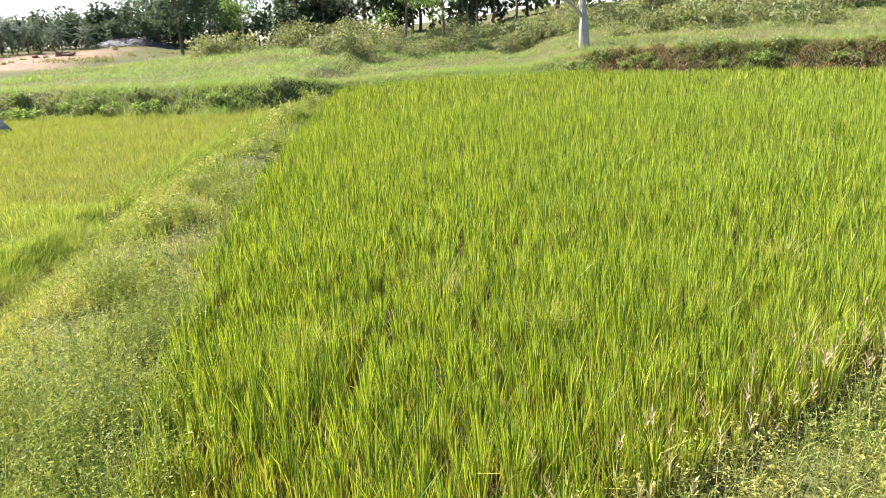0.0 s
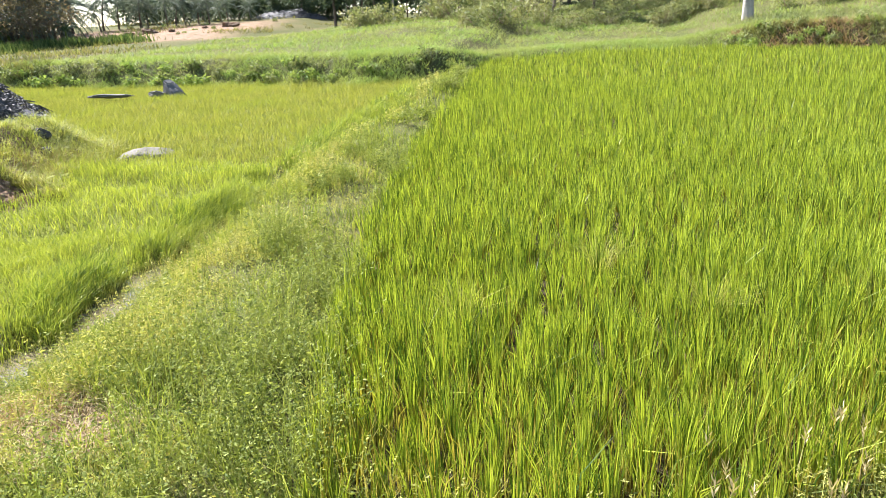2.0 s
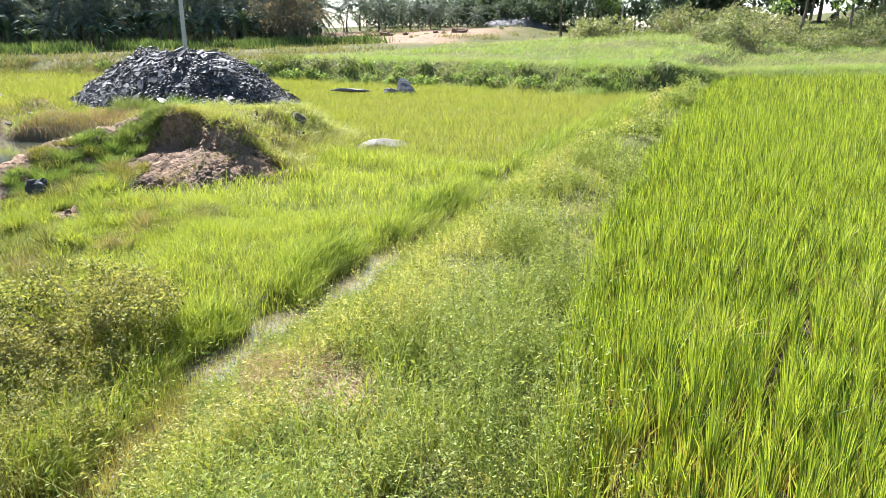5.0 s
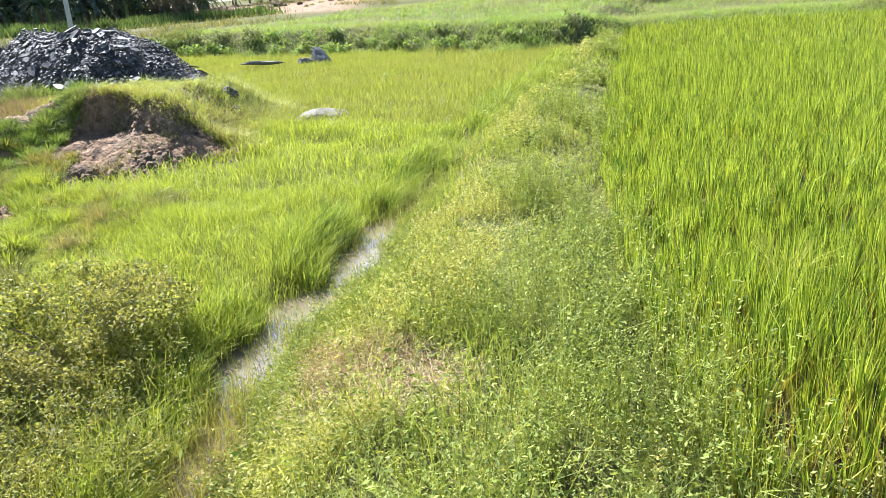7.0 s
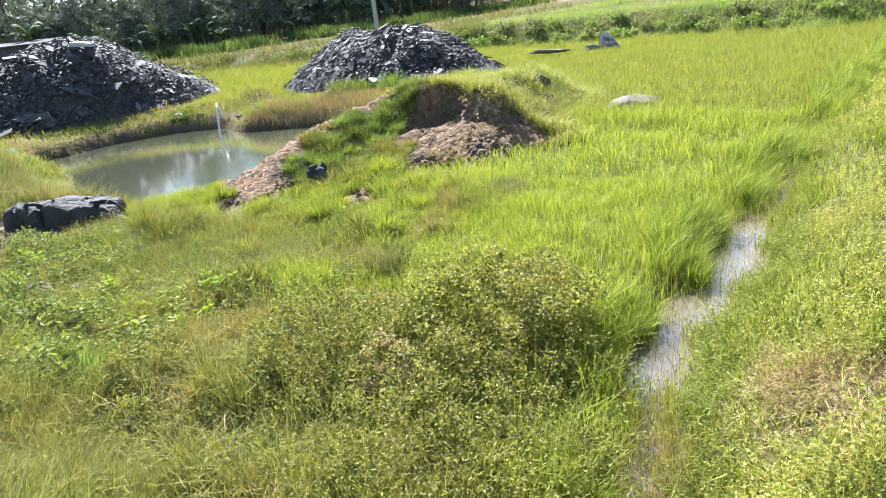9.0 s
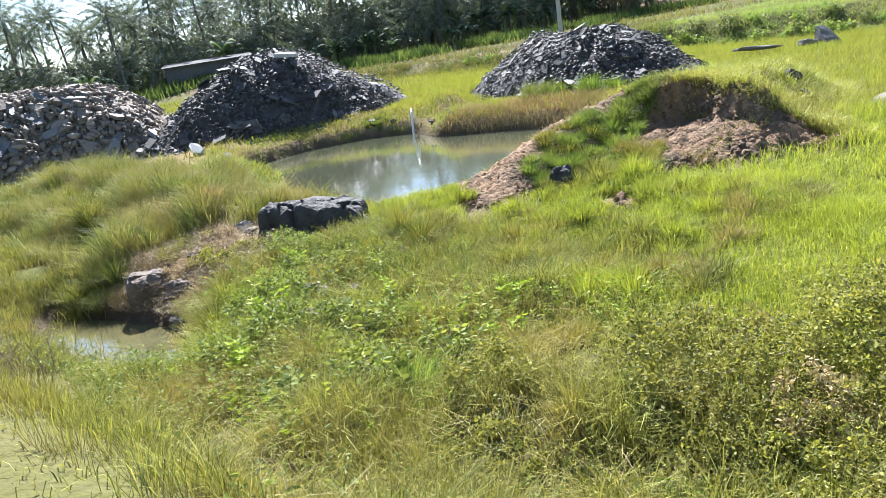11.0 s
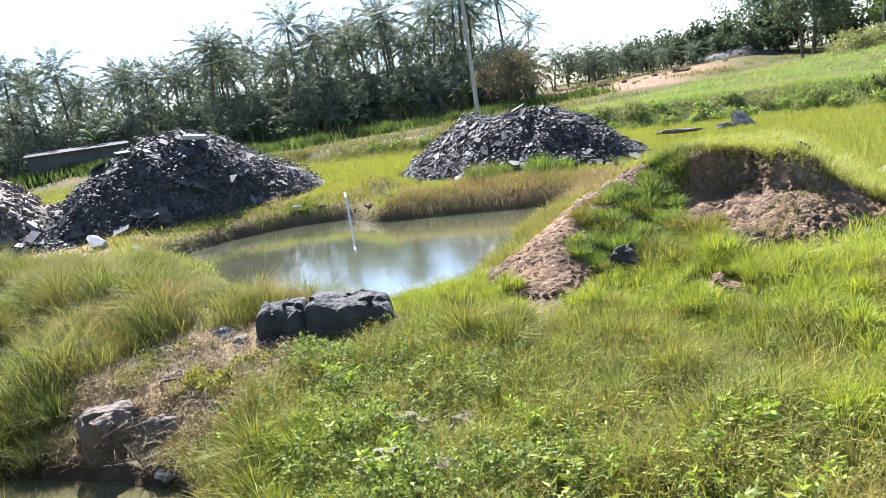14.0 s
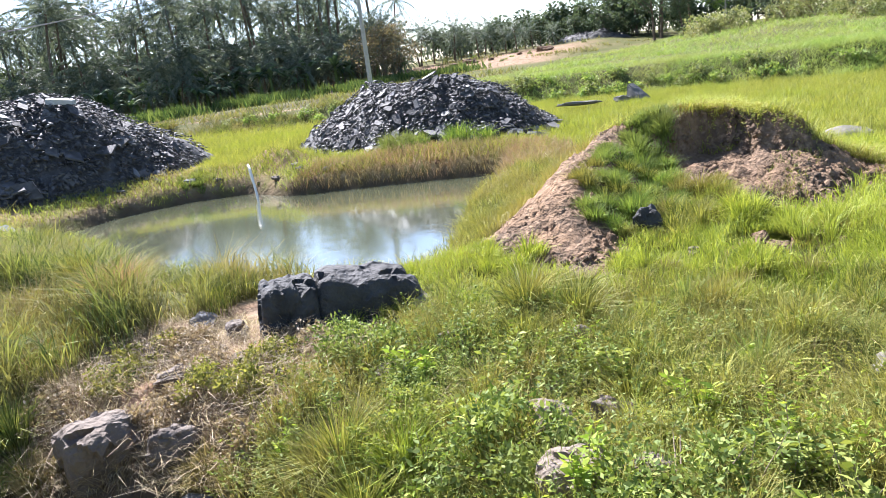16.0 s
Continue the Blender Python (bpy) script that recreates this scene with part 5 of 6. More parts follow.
stuff("berm_mat", weed_arrays(x, y, 0.16, 0.026, 9, 0.6), WEED, "low mat of pale creeping weeds on the berm", "weeds")
x, y = scatter(9000, -6.0, -3.0, 3.0, 6.0, lambda x, y: np.hypot((x + 4.55) / 1.1, (y - 4.4) / 0.8) + fbm(x, y, 1.5) < 0.8)
stuff("dry_straw", blade_arrays(on_land(x, y, 0), RNG.uniform(0.04, 0.2, len(x)), np.full(len(x), 0.006), RNG.uniform(0.8, 2.5, len(x))), STRAW, "dry straw round a bare patch of the berm", "straw")

# ---- weeds along the foot of the bank ----
x, y = scatter(15000, -2.6, 7, 1.2, 9, lambda x, y: (y > crest_y(x) + 0.9) & (y < rice_near(x) + 0.25) & (RNG.random(len(x)) < clumped(x, y, 0.8, 1.6)))
stuff("bank_weeds", weed_arrays(x, y, 0.45, 0.028, 17), WEED, "pale leafy weeds at the foot of the bank", "weeds")
x, y = scatter(36000, -2.6, 7, 1.2, 9, lambda x, y: (y > crest_y(x) + 0.9) & (y < rice_near(x) + 0.3) & (RNG.random(len(x)) < clumped(x, y, 0.9, 1.6)))
stuff("bank_grass", blade_arrays(on_land(x, y), RNG.uniform(0.12, 0.42, len(x)), RNG.uniform(0.005, 0.01, len(x)), RNG.uniform(0.2, 1.2, len(x))), GREEN, "short green grass on the bank's foot", "grass")


def weedy(x, y):
    k = (y > crest_y(x) + 0.35) & (x < ditch_left(y) - 0.05) & (rough_ground(x, y) > RNG.random(len(x)) * 0.9) & (outside(x, y, POOL_EDGE) > 0.12)
    k &= (outside(x, y, POND_EDGE) > 0.25) & (mound_rise(x, y) < 0.12) & (np.hypot((x + 17.9) / 1.4, (y - 5.0) / 0.7) > 1)
    return k


def slope_bare(x, y):
    return along(x, y, (-18.3, 1.9), (-17.8, 4.2))[0] + 0.6 * fbm(np.asarray(x, float), np.asarray(y, float), 1.0) < 1.35


def ditch_brush(x, y):
    """1 where half-dry brush fills the ground beside the ditch mouth."""
    d, u = along(x, y, (-6.3, 2.9), (-7.9, 4.3))
    return smooth(1.5, 0.9, d + 0.9 * fbm(x, y, 0.9)) * (x < ditch_left(y) + 0.05)


x, y = scatter(9000, -10, -5, 1.2, 6, lambda x, y: ditch_brush(x, y) * clumped(x, y, 1.6, 3.0) > RNG.random(len(x)))
stuff("ditch_brush", weed_arrays(x, y, 0.72, 0.03, 13), BROWNLEAF, "upright half-dry brush with small olive leaves", "brush")
x, y = scatter(330000, -26, -5, -2, 12, lambda x, y: weedy(x, y) & ~slope_bare(x, y) & (RNG.random(len(x)) < clumped(x, y, 1.5, 4.4) * np.clip(8 / away(x, y), 0.2, 1)))
h = 0.3 * (1 + 1.2 * fbm(x, y, 0.7, 2) + 1.8 * fbm(x, y, 1.5, 3)) * RNG.uniform(0.5, 1.25, len(x)) * (0.18 + 0.82 * smooth(0.4, 2.6, outside(x, y, POND_EDGE)))
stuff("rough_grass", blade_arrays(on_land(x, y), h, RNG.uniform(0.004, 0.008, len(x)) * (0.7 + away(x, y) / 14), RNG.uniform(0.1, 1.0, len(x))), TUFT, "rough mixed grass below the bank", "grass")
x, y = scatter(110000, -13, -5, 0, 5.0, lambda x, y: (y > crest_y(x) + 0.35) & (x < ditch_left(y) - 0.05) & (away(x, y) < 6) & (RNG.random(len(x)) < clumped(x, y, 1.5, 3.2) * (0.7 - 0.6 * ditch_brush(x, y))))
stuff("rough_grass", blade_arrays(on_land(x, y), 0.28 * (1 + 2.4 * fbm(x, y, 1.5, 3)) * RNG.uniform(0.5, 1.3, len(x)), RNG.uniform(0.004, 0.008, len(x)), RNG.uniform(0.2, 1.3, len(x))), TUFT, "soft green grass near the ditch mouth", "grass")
x, y = scatter(24000, -26, -6, 0, 9, lambda x, y: weedy(x, y) & (RNG.random(len(x)) < clumped(x, y, 0.6, 3.0) * 0.9))
stuff("dry_grass", blade_arrays(on_land(x, y), RNG.uniform(0.1, 0.4, len(x)), RNG.uniform(0.004, 0.008, len(x)), RNG.uniform(0.4, 1.8, len(x))), STRAW, "dry brown grass among the weeds", "grass")
x, y = scatter(15000, -17, -7, 0.0, 5.5, lambda x, y: weedy(x, y) & ~slope_bare(x, y) & (RNG.random(len(x)) < (0.10 + 0.6 * smooth(-10.5, -12.5, x)) * clumped(x, y, 0.7, 3.0)))
stuff("broad_weeds", weed_arrays(x, y, 0.42, 0.042, 12), BROAD, "broad-leaved green weeds below the bank", "weeds")
x, y = scatter(22000, -17, -8, 0.0, 6.5, lambda x, y: weedy(x, y) & ~slope_bare(x, y) & (RNG.random(len(x)) < 0.8 * clumped(x, y, 1.4, 4.0)))
stuff("small_weeds", weed_arrays(x, y, 0.36, 0.024, 13), BROWNLEAF, "small-leaved weeds matted among the rough grass", "weeds")
x, y = scatter(1500, -16, -7, 0.8, 5.0, lambda x, y: weedy(x, y) & (fbm(x, y, 0.9) > 0.16))
stuff("young_weeds", weed_arrays(x, y, 0.45, 0.055, 12), BRIGHT, "bright young weeds among the grass", "weeds")
x, y = scatter(60000, -24, -16, 0.8, 6.5, lambda x, y: weedy(x, y) & slope_bare(x, y) & (RNG.random(len(x)) < clumped(x, y, 1.2, 3.0)))
stuff("dry_brush", blade_arrays(on_land(x, y, 0), RNG.uniform(0.08, 0.34, len(x)), RNG.uniform(0.004, 0.009, len(x)), RNG.uniform(0.4, 2.2, len(x))), BRUSH, "matted dry brush on the clay slope", "brush")
x, y = scatter(9000, -20.5, -16.5, 0.8, 5.5, lambda x, y: weedy(x, y) & slope_bare(x, y))
stuff("dry_straw", blade_arrays(on_land(x, y, 0), RNG.uniform(0.05, 0.22, len(x)), RNG.uniform(0.004, 0.008, len(x)), RNG.uniform(1.0, 3.0, len(x))), STRAW, "pale straw lying on the clay slope", "straw")
x, y = scatter(9000, -21, -15.6, -0.9, 0.6, lambda x, y: (outside(x, y, POOL_EDGE) > 0.03) & (RNG.random(len(x)) < clumped(x, y, 1.2, 3.0)))
stuff("bank_edge_grass", blade_arrays(on_land(x, y), RNG.uniform(0.2, 0.5, len(x)), RNG.uniform(0.005, 0.009, len(x)), RNG.uniform(0.3, 1.2, len(x))), HUMPGRASS, "olive grass on the bank above the pool", "grass")
# tall grass on the hump beside the pond
x, y = scatter(100000, -34, -19.3, -1.0, 8.5, lambda x, y: (along(x, y, (-31, 3.6), (-21.0, 4.7))[0] < 3.6) & (outside(x, y, POOL_EDGE) > 0.2) & ~slope_bare(x, y) & (outside(x, y, POND_EDGE) > 0.3) & (RNG.random(len(x)) < clumped(x, y, 1.1, 3.0)))
stuff("hump_grass", blade_arrays(on_land(x, y), 0.62 * (1 + 2.6 * fbm(x, y, 1.1, 3)) * (0.35 + 0.65 * smooth(0.3, 2.0, outside(x, y, POND_EDGE))) * RNG.uniform(0.5, 1.2, len(x)), RNG.uniform(0.008, 0.016, len(x)), RNG.uniform(0.2, 1.15, len(x))), HUMPGRASS, "tall leaning grass on the hump by the pond", "grass")

# ---- brush and leafy bushes ----
bush(-7.35, 4.5, 1.1, 2.1, 501, BROWNLEAF, "brown-green brush thick with small leaves beside the ditch", 0.04, 150, 120, 0.5)
bush(-8.6, 3.6, 0.65, 1.9, 502, BROWNLEAF, "half-dry low brush beside the ditch", 0.04, 100, 95, 0.5)
bush(-6.6, 3.9, 0.55, 1.1, 503, BROWNLEAF, "low dark brush at the ditch's edge", 0.03, 50, 90, 0.55)
bush(-7.6, 3.4, 0.75, 0.8, 590, STRAW, "straw-coloured dead brush among the weeds", 0.035, 40, 60, 0.6)
for k, (x, y, h, w) in enumerate(((-6.45, 2.9, 0.55, 1.1), (-7.2, 3.2, 0.7, 1.3), (-5.95, 3.3, 0.4, 0.7), (-7.1, 2.4, 0.4, 1.0), (-8.0, 2.8, 0.45, 1.1), (-6.3, 2.4, 0.3, 0.8))):
    bush(x, y, h, w, 580 + k, BROWNLEAF, "dark half-dry brush at the ditch mouth", 0.036, 60, 70, 0.55)
bush(-16.6, 4.0, 0.6, 1.2, 504, BROAD, "leafy green bush before the boulder", 0.05, 30, 130)
bush(-12.9, 2.2, 0.6, 1.5, 505, BROAD, "dark leafy bush below the bank", 0.05, 36, 130)
bush(-14.2, 2.6, 0.55, 1.4, 506, BROAD, "green leafy bush near the pool", 0.055, 34, 120)
bush(-11.3, 2.0, 0.5, 1.2, 507, WEEDGREEN, "green leafy bush below the bank", 0.04, 34, 120)

# ---- tussocks ----
def tussock(cx, cy, rad, tall, n, material, label):
    """A loose clump built of many small tufts."""
    tufts = max(6, int(rad * rad * 26))
    a, q = RNG.random(tufts) * 2 * math.pi, RNG.random(tufts) ** 0.55
    tx, ty, th = cx + np.cos(a) * q * rad, cy + np.sin(a) * q * rad, RNG.uniform(0.45, 1.15, tufts) * (1.1 - 0.4 * q)
    k = RNG.integers(0, tufts, n)
    b, s = RNG.random(n) * 2 * math.pi, RNG.random(n) ** 0.6
    x, y = tx[k] + np.cos(b) * s * 0.11, ty[k] + np.sin(b) * s * 0.11
    arr = blade_arrays(on_land(x, y), tall * th[k] * RNG.uniform(0.5, 1.1, n), np.full(n, 0.0055 + 0.00045 * float(away(np.array(cx), np.array(cy)))), s * RNG.uniform(0.3, 1.5, n), b)
    stuff("tussock", arr, material, label, "grass")


for x, y in ((-1.63, 6.78), (2.4, 7.6), (0.75, 7.2), (3.0, 6.4), (-0.3, 8.4), (4.0, 9.0)):
    n = 130
    a = RNG.random(n) * 2 * math.pi
    p = on_land(x + np.cos(a) * 0.06, y + np.sin(a) * 0.06)
    stuff("pale_weed", blade_arrays(p, RNG.uniform(0.5, 0.8, n), np.full(n, 0.006), RNG.uniform(0.2, 0.9, n), a), WEED, "pale wild grass clump standing in the rice", "grass")
n = 60
a, x = RNG.random(n) * 2 * math.pi, RNG.uniform(0.2, 4.6, n)
y = rice_near(x) + RNG.normal(-0.15, 0.25, n)
root = on_land(x, y)
stuff("seed_grass", joined(blade_arrays(root, np.full(n, 0.62), np.full(n, 0.004), np.full(n, 0.15), a),
                           *[leaf_arrays(root + np.stack([np.cos(a) * 0.09, np.sin(a) * 0.09, 0.52 + 0.012 * k + 0 * a], -1), np.stack([np.cos(a + 2.4 * k) * 0.5, np.sin(a + 2.4 * k) * 0.5, np.full(n, 0.85)], -1), 0.07, 0.012) for k in range(9)]),
      STRAW, "feathery tan seed heads along the paddy's edge", "grass")
tussock(-15.0, 5.3, 0.75, 0.7, 5200, TUFT, "rounded grass tussock over a grey stone")
x, y = scatter(9000, -16.4, -12.6, 11.9, 14.6, lambda x, y: (mound_rise(x, y) > 0.55) & (y > 12.1 + 0.5 * fbm(x, y, 1.2)) & (RNG.random(len(x)) < clumped(x, y, 1.3, 3.0)))
stuff("mound_weeds", weed_arrays(x, y, 0.22, 0.035, 11), WEED, "creeping weeds over the rim of the mound", "weeds")
for x, y, rad, tall, m in ((-14.7, 12.8, 0.5, 0.3, TUFT), (-13.9, 12.8, 0.4, 0.28, TUFT), (-14.6, 13.6, 0.7, 0.35, TUFT)):
    tussock(x, y, rad, tall, 1200, m, "grass capping the rim of the mound")
tussock(-15.1, 10.5, 0.8, 0.45, 5500, GREEN, "thick grass in front of the mound's hollow")
tussock(-14.4, 10.1, 0.7, 0.45, 2448, TUFT, "loose grass in front of the mound's hollow")
tussock(-13.5, 9.5, 0.5, 0.35, 1224, TUFT, "thin grass at the foot of the spoil")
tussock(-14.9, 9.3, 0.9, 0.42, 6000, GREEN, "bright grass growing in the mound's lap")
tussock(-15.4, 10.1, 0.8, 0.42, 4600, TUFT, "green grass on the mound's inner slope")
tussock(-15.2, 11.7, 0.55, 0.5, 2600, GREEN, "green grass hanging beside the mound's hollow")
tussock(-15.7, 12.2, 0.5, 0.35, 1600, GREEN, "grass on the mound's shoulder")
tussock(-15.6, 11.3, 0.55, 0.45, 2400, GREEN, "green grass hanging on the mound's shoulder")
tussock(-15.3, 12.3, 0.55, 0.35, 1496, GREEN, "grass on the rim of the mound's hollow")
tussock(-14.0, 9.9, 0.7, 0.35, 2040, YELLOW, "yellow-green grass in the mound's lap")
tussock(-18.2, 10.6, 0.9, 0.5, 2380, TUFT, "grass on the pond's clay shore")
tussock(-17.2, 7.2, 0.9, 0.3, 2040, YELLOW, "yellow-green grass at the pond's corner")
tussock(-26.3, 20.3, 1.0, 0.95, 1768, GREEN, "bright grass tuft before the slate heap")
tussock(-24.0, 20.9, 0.9, 0.95, 1632, GREEN, "bright grass tuft beside the slate heap")
tussock(-17.9, 9.6, 0.5, 0.3, 960, TUFT, "thin grass on the clay ridge")
tussock(-33.4, 16.9, 0.9, 0.4, 1088, GREEN, "grass tuft on the pond bank")
# shaggy grass on the mound's top and back
for mat, n, tall in ((TUFT, 60000, 0.32), (YELLOW, 50000, 0.4)):
    x, y = scatter(n, -19, -11, 11.5, 18.5, lambda x, y: (mound_rise(x, y) > 0.04) & (y > 12.3 + 0.4 * fbm(x, y, 1.0) + 0.25 * smooth(-14, -12.5, x)) & (along(x, y, (-15.6, 12.0), (-17.4, 8.2))[0] > 0.75) & (RNG.random(len(x)) < np.maximum(clumped(x, y, 1.0, 2.4), 0.25)))
    stuff("mound_grass", blade_arrays(on_land(x, y), tall * (1 + 1.4 * fbm(x, y, 1.2)) * RNG.uniform(0.35, 1.1, len(x)), RNG.uniform(0.007, 0.014, len(x)), RNG.uniform(0.4, 1.7, len(x))), mat, "shaggy pale grass capping the clay mound", "grass")
x, y = scatter(30000, -20.5, -15.6, 8.2, 15.5, lambda x, y: (outside(x, y, POND_EDGE) > 0.1) & (along(x, y, (-15.5, 12.2), (-17.2, 8.6))[0] > 0.55) & (x < -15.6 - 0.45 * (12 - y)) & (RNG.random(len(x)) < clumped(x, y, 1.0, 2.4)))
stuff("shore_grass", blade_arrays(on_land(x, y), RNG.uniform(0.15, 0.5, len(x)), RNG.uniform(0.007, 0.012, len(x)), RNG.uniform(0.2, 1.3, len(x))), TUFT, "grey-green grass on the pond side of the ridge", "grass")
# rust grass round the pond's far shore and thin grass on the left bank
x, y = scatter(60000, -38, -17.5, 13, 23, lambda x, y: (outside(x, y, POND_EDGE) > 0.05) & (outside(x, y, POND_EDGE) < 2.0 + 1.4 * fbm(x, y, 0.5)) & (x > -28.6) & (y > 15.2) & (mound_rise(x, y) < 0.1))
stuff("shore_grass", blade_arrays(on_land(x, y), RNG.uniform(0.2, 0.55, len(x)), RNG.uniform(0.008, 0.014, len(x)), RNG.uniform(0.2, 1.3, len(x))), RUST, "rust-coloured grass along the pond's shore", "grass")
x, y = scatter(42000, -40, -27, 7, 20, lambda x, y: (outside(x, y, POND_EDGE) > 0.3) & (outside(x, y, POND_EDGE) < 2.2) & (np.hypot(x + 30.5, y - 16.6) > 1.3) & (RNG.random(len(x)) < clumped(x, y, 0.7, 2.4)))
stuff("shore_grass", blade_arrays(on_land(x, y), RNG.uniform(0.1, 0.36, len(x)), RNG.uniform(0.008, 0.013, len(x)), RNG.uniform(0.2, 1.4, len(x))), TUFT, "thin olive grass on the clay shore", "grass")

# ---- far banks ----
def far_grass(n, x0, x1, s0, s1, wide, tall, keep=None):
    x = RNG.uniform(x0, x1, n)
    s = RNG.uniform(s0, s1, n)
    y = far_step(x) + s
    k = RNG.random(n) < np.maximum(clumped(x, y, 0.25, 2.2), 0.4)
    if keep is not None:
        k &= keep(x, y)
    x, y = x[k], y[k]
    h = tall * (1 + 0.9 * fbm(x, y, 0.3)) * RNG.uniform(0.5, 1.2, len(x))
    return blade_arrays(on_land(x, y), h, wide * RNG.uniform(0.6, 1.4, len(x)), RNG.uniform(0.3, 1.6, len(x)), plain=True)


far_clear = lambda x, y: (bareness(x, y) < 0.4) & ((mud_and_shade(x, y) < 0.3) | (x > 0)) & (x > -37 + 3 * fbm(x, y, 0.3))
stuff("far_bank_grass", joined(far_grass(140000, -62, 46, -0.6, 4.5, 0.023, 0.4, far_clear), far_grass(100000, -62, 40, 3, 34, 0.027, 0.32, far_clear), far_grass(42000, -34, 60, 12, 60, 0.055, 0.45, far_clear)),
      FARGREEN, "thick green grass on the far bank and terrace", "grass")
x = RNG.uniform(-70, -34, 30000)
y = far_step(x) + RNG.uniform(-1.2, 3.4, len(x))
k = RNG.random(len(x)) < clumped(x, y, 0.5, 2.6)
stuff("bank_face_grass", blade_arrays(on_land(x[k], y[k]), RNG.uniform(0.25, 0.7, k.sum()), RNG.uniform(0.025, 0.045, k.sum()), RNG.uniform(0.3, 1.4, k.sum()), plain=True), HUMPGRASS, "rough olive grass on the low bank", "grass")
x, y = scatter(34000, -76, -36, 20, 112, lambda x, y: (y > far_step(x) - 1) & (RNG.random(len(x)) < clumped(x, y, 0.4, 2.4)) & ((y < 60) | (fbm(x, y, 0.12) > 0.02)))
stuff("far_dry_grass", blade_arrays(on_land(x, y), RNG.uniform(0.2, 0.6, len(x)), RNG.uniform(0.04, 0.09, len(x)), RNG.uniform(0.2, 1.0, len(x)), plain=True), HUMPGRASS, "thin rough grass on the clay terrace", "grass")
x = RNG.uniform(9, 46, 15000)
y = far_step(x) + RNG.uniform(-0.5, 1.5, len(x))
for half, mat, label in ((0, HUMPGRASS, "olive grass hanging over the field bank"), (1, RUST, "brown dry grass on the face of the field bank")):
    k = (fbm(x, y, 0.35) > 0.0) == bool(half)
    stuff("bank_face_grass", blade_arrays(on_land(x[k], y[k]), RNG.uniform(0.25, 0.6, k.sum()), RNG.uniform(0.03, 0.05, k.sum()), RNG.uniform(0.5, 1.6, k.sum()), plain=True), mat, label, "grass")
x = RNG.uniform(10, 46, 9000)
y = far_step(x) + RNG.uniform(2, 13, 9000)
stuff("far_straw", blade_arrays(on_land(x, y), RNG.uniform(0.3, 0.7, len(x)), RNG.uniform(0.02, 0.04, len(x)), RNG.uniform(0.2, 1.2, len(x)), plain=True), BUSHLEAF, "pale dry grass on the terrace below the bushes", "grass")
u = RNG.random(30000)
x, y = -52 - 40 * u + RNG.normal(0, 1.7, len(u)), 74 - 60 * u + RNG.normal(0, 1.3, len(u))
k = fbm(x, y, 0.22) > -0.03
x, y = x[k], y[k]
stuff("crop_strip", blade_arrays(on_land(x, y), 1.15 * (1 + fbm(x, y, 0.5)) * RNG.uniform(0.4, 1.1, len(x)), RNG.uniform(0.07, 0.13, len(x)), RNG.uniform(0.1, 0.7, len(x)), plain=True), CROP, "strip of green crop before the palm grove", "crop")

# grass hanging over the pool's edges and stems standing in it
for k, (x, y, rad, tall, m) in enumerate(((-15.4, 2.15, 0.55, 0.75, TUFT), (-14.8, 1.9, 0.55, 0.7, DITCHGRASS), (-15.9, 2.35, 0.4, 0.55, HUMPGRASS), (-14.2, 1.6, 0.5, 0.65, TUFT),
                                          (-19.4, 1.35, 0.5, 0.7, HUMPGRASS), (-19.9, 0.9, 0.5, 0.65, TUFT), (-16.9, 2.2, 0.3, 0.35, RUST), (-18.8, 1.5, 0.25, 0.3, RUST))):
    tussock(x, y, rad, tall, int(4200 * rad), m, "long grass hanging over the murky pool")
x, y = scatter(1400, -20.3, -14.3, 0.1, 2.0, lambda x, y: (outside(x, y, POOL_EDGE) < 0) & (outside(x, y, POOL_EDGE) > -0.45) & (fbm(x, y, 1.4) > 0.02))
stuff("pool_reeds", blade_arrays(np.stack([x, y, np.full(len(x), -0.98)], -1), RNG.uniform(0.2, 0.6, len(x)), RNG.uniform(0.006, 0.01, len(x)), RNG.uniform(0.1, 0.9, len(x))), TUFT, "thin stems standing at the pool's edge", "grass")
# broken clay and stones along the pond's bank
rg = np.random.default_rng(79)
x, y = scatter(5200, -44, -17.5, 8, 23, lambda x, y: (outside(x, y, POND_EDGE) > 0.0) & (outside(x, y, POND_EDGE) < 1.3) & ((y > 14.5) | (x < -28)) & (fbm(x, y, 0.9) + 0.15 > 0.4 * RNG.random(len(x))))
tagged(new("shore_rubble", chips(x, y, 0.02 + 0.13 * rg.random(len(x)) ** 3, CLAY, rg)), "broken clay and stones along the pond's bank", "rubble", kind="stuff")
x, y = scatter(30000, -44, -27, 8, 21, lambda x, y: (outside(x, y, POND_EDGE) > 0.1) & (outside(x, y, POND_EDGE) < 1.6) & (RNG.random(len(x)) < clumped(x, y, 0.8, 3.2)))
stuff("shore_grass", blade_arrays(on_land(x, y), RNG.uniform(0.12, 0.42, len(x)), RNG.uniform(0.01, 0.018, len(x)), RNG.uniform(0.3, 1.5, len(x))), DITCHGRASS, "green grass tufts on the pond's bank", "grass")

# loose tussocks over the rough ground and the hump
r = random.Random(91)
for k in range(90):
    x, y = r.uniform(-17.6, -9.5), r.uniform(4.6, 9.4)
    if float(mound_rise(np.array([x]), np.array([y]))[0]) > 0.15 or outside(np.array([x]), np.array([y]), POND_EDGE)[0] < 1.2:
        continue
    rad = r.uniform(0.25, 0.55)
    tussock(x, y, rad, r.uniform(0.3, 0.55), int(1700 * rad), r.choice((TUFT, DITCHGRASS, FRESH, HUMPGRASS)), "small tussock in the grass before the mound")
x, y = scatter(5000, -14, -11.2, 9.5, 12.6, lambda x, y: (mound_rise(x, y) > 0.1) & (fbm(x, y, 1.4) > 0.1))
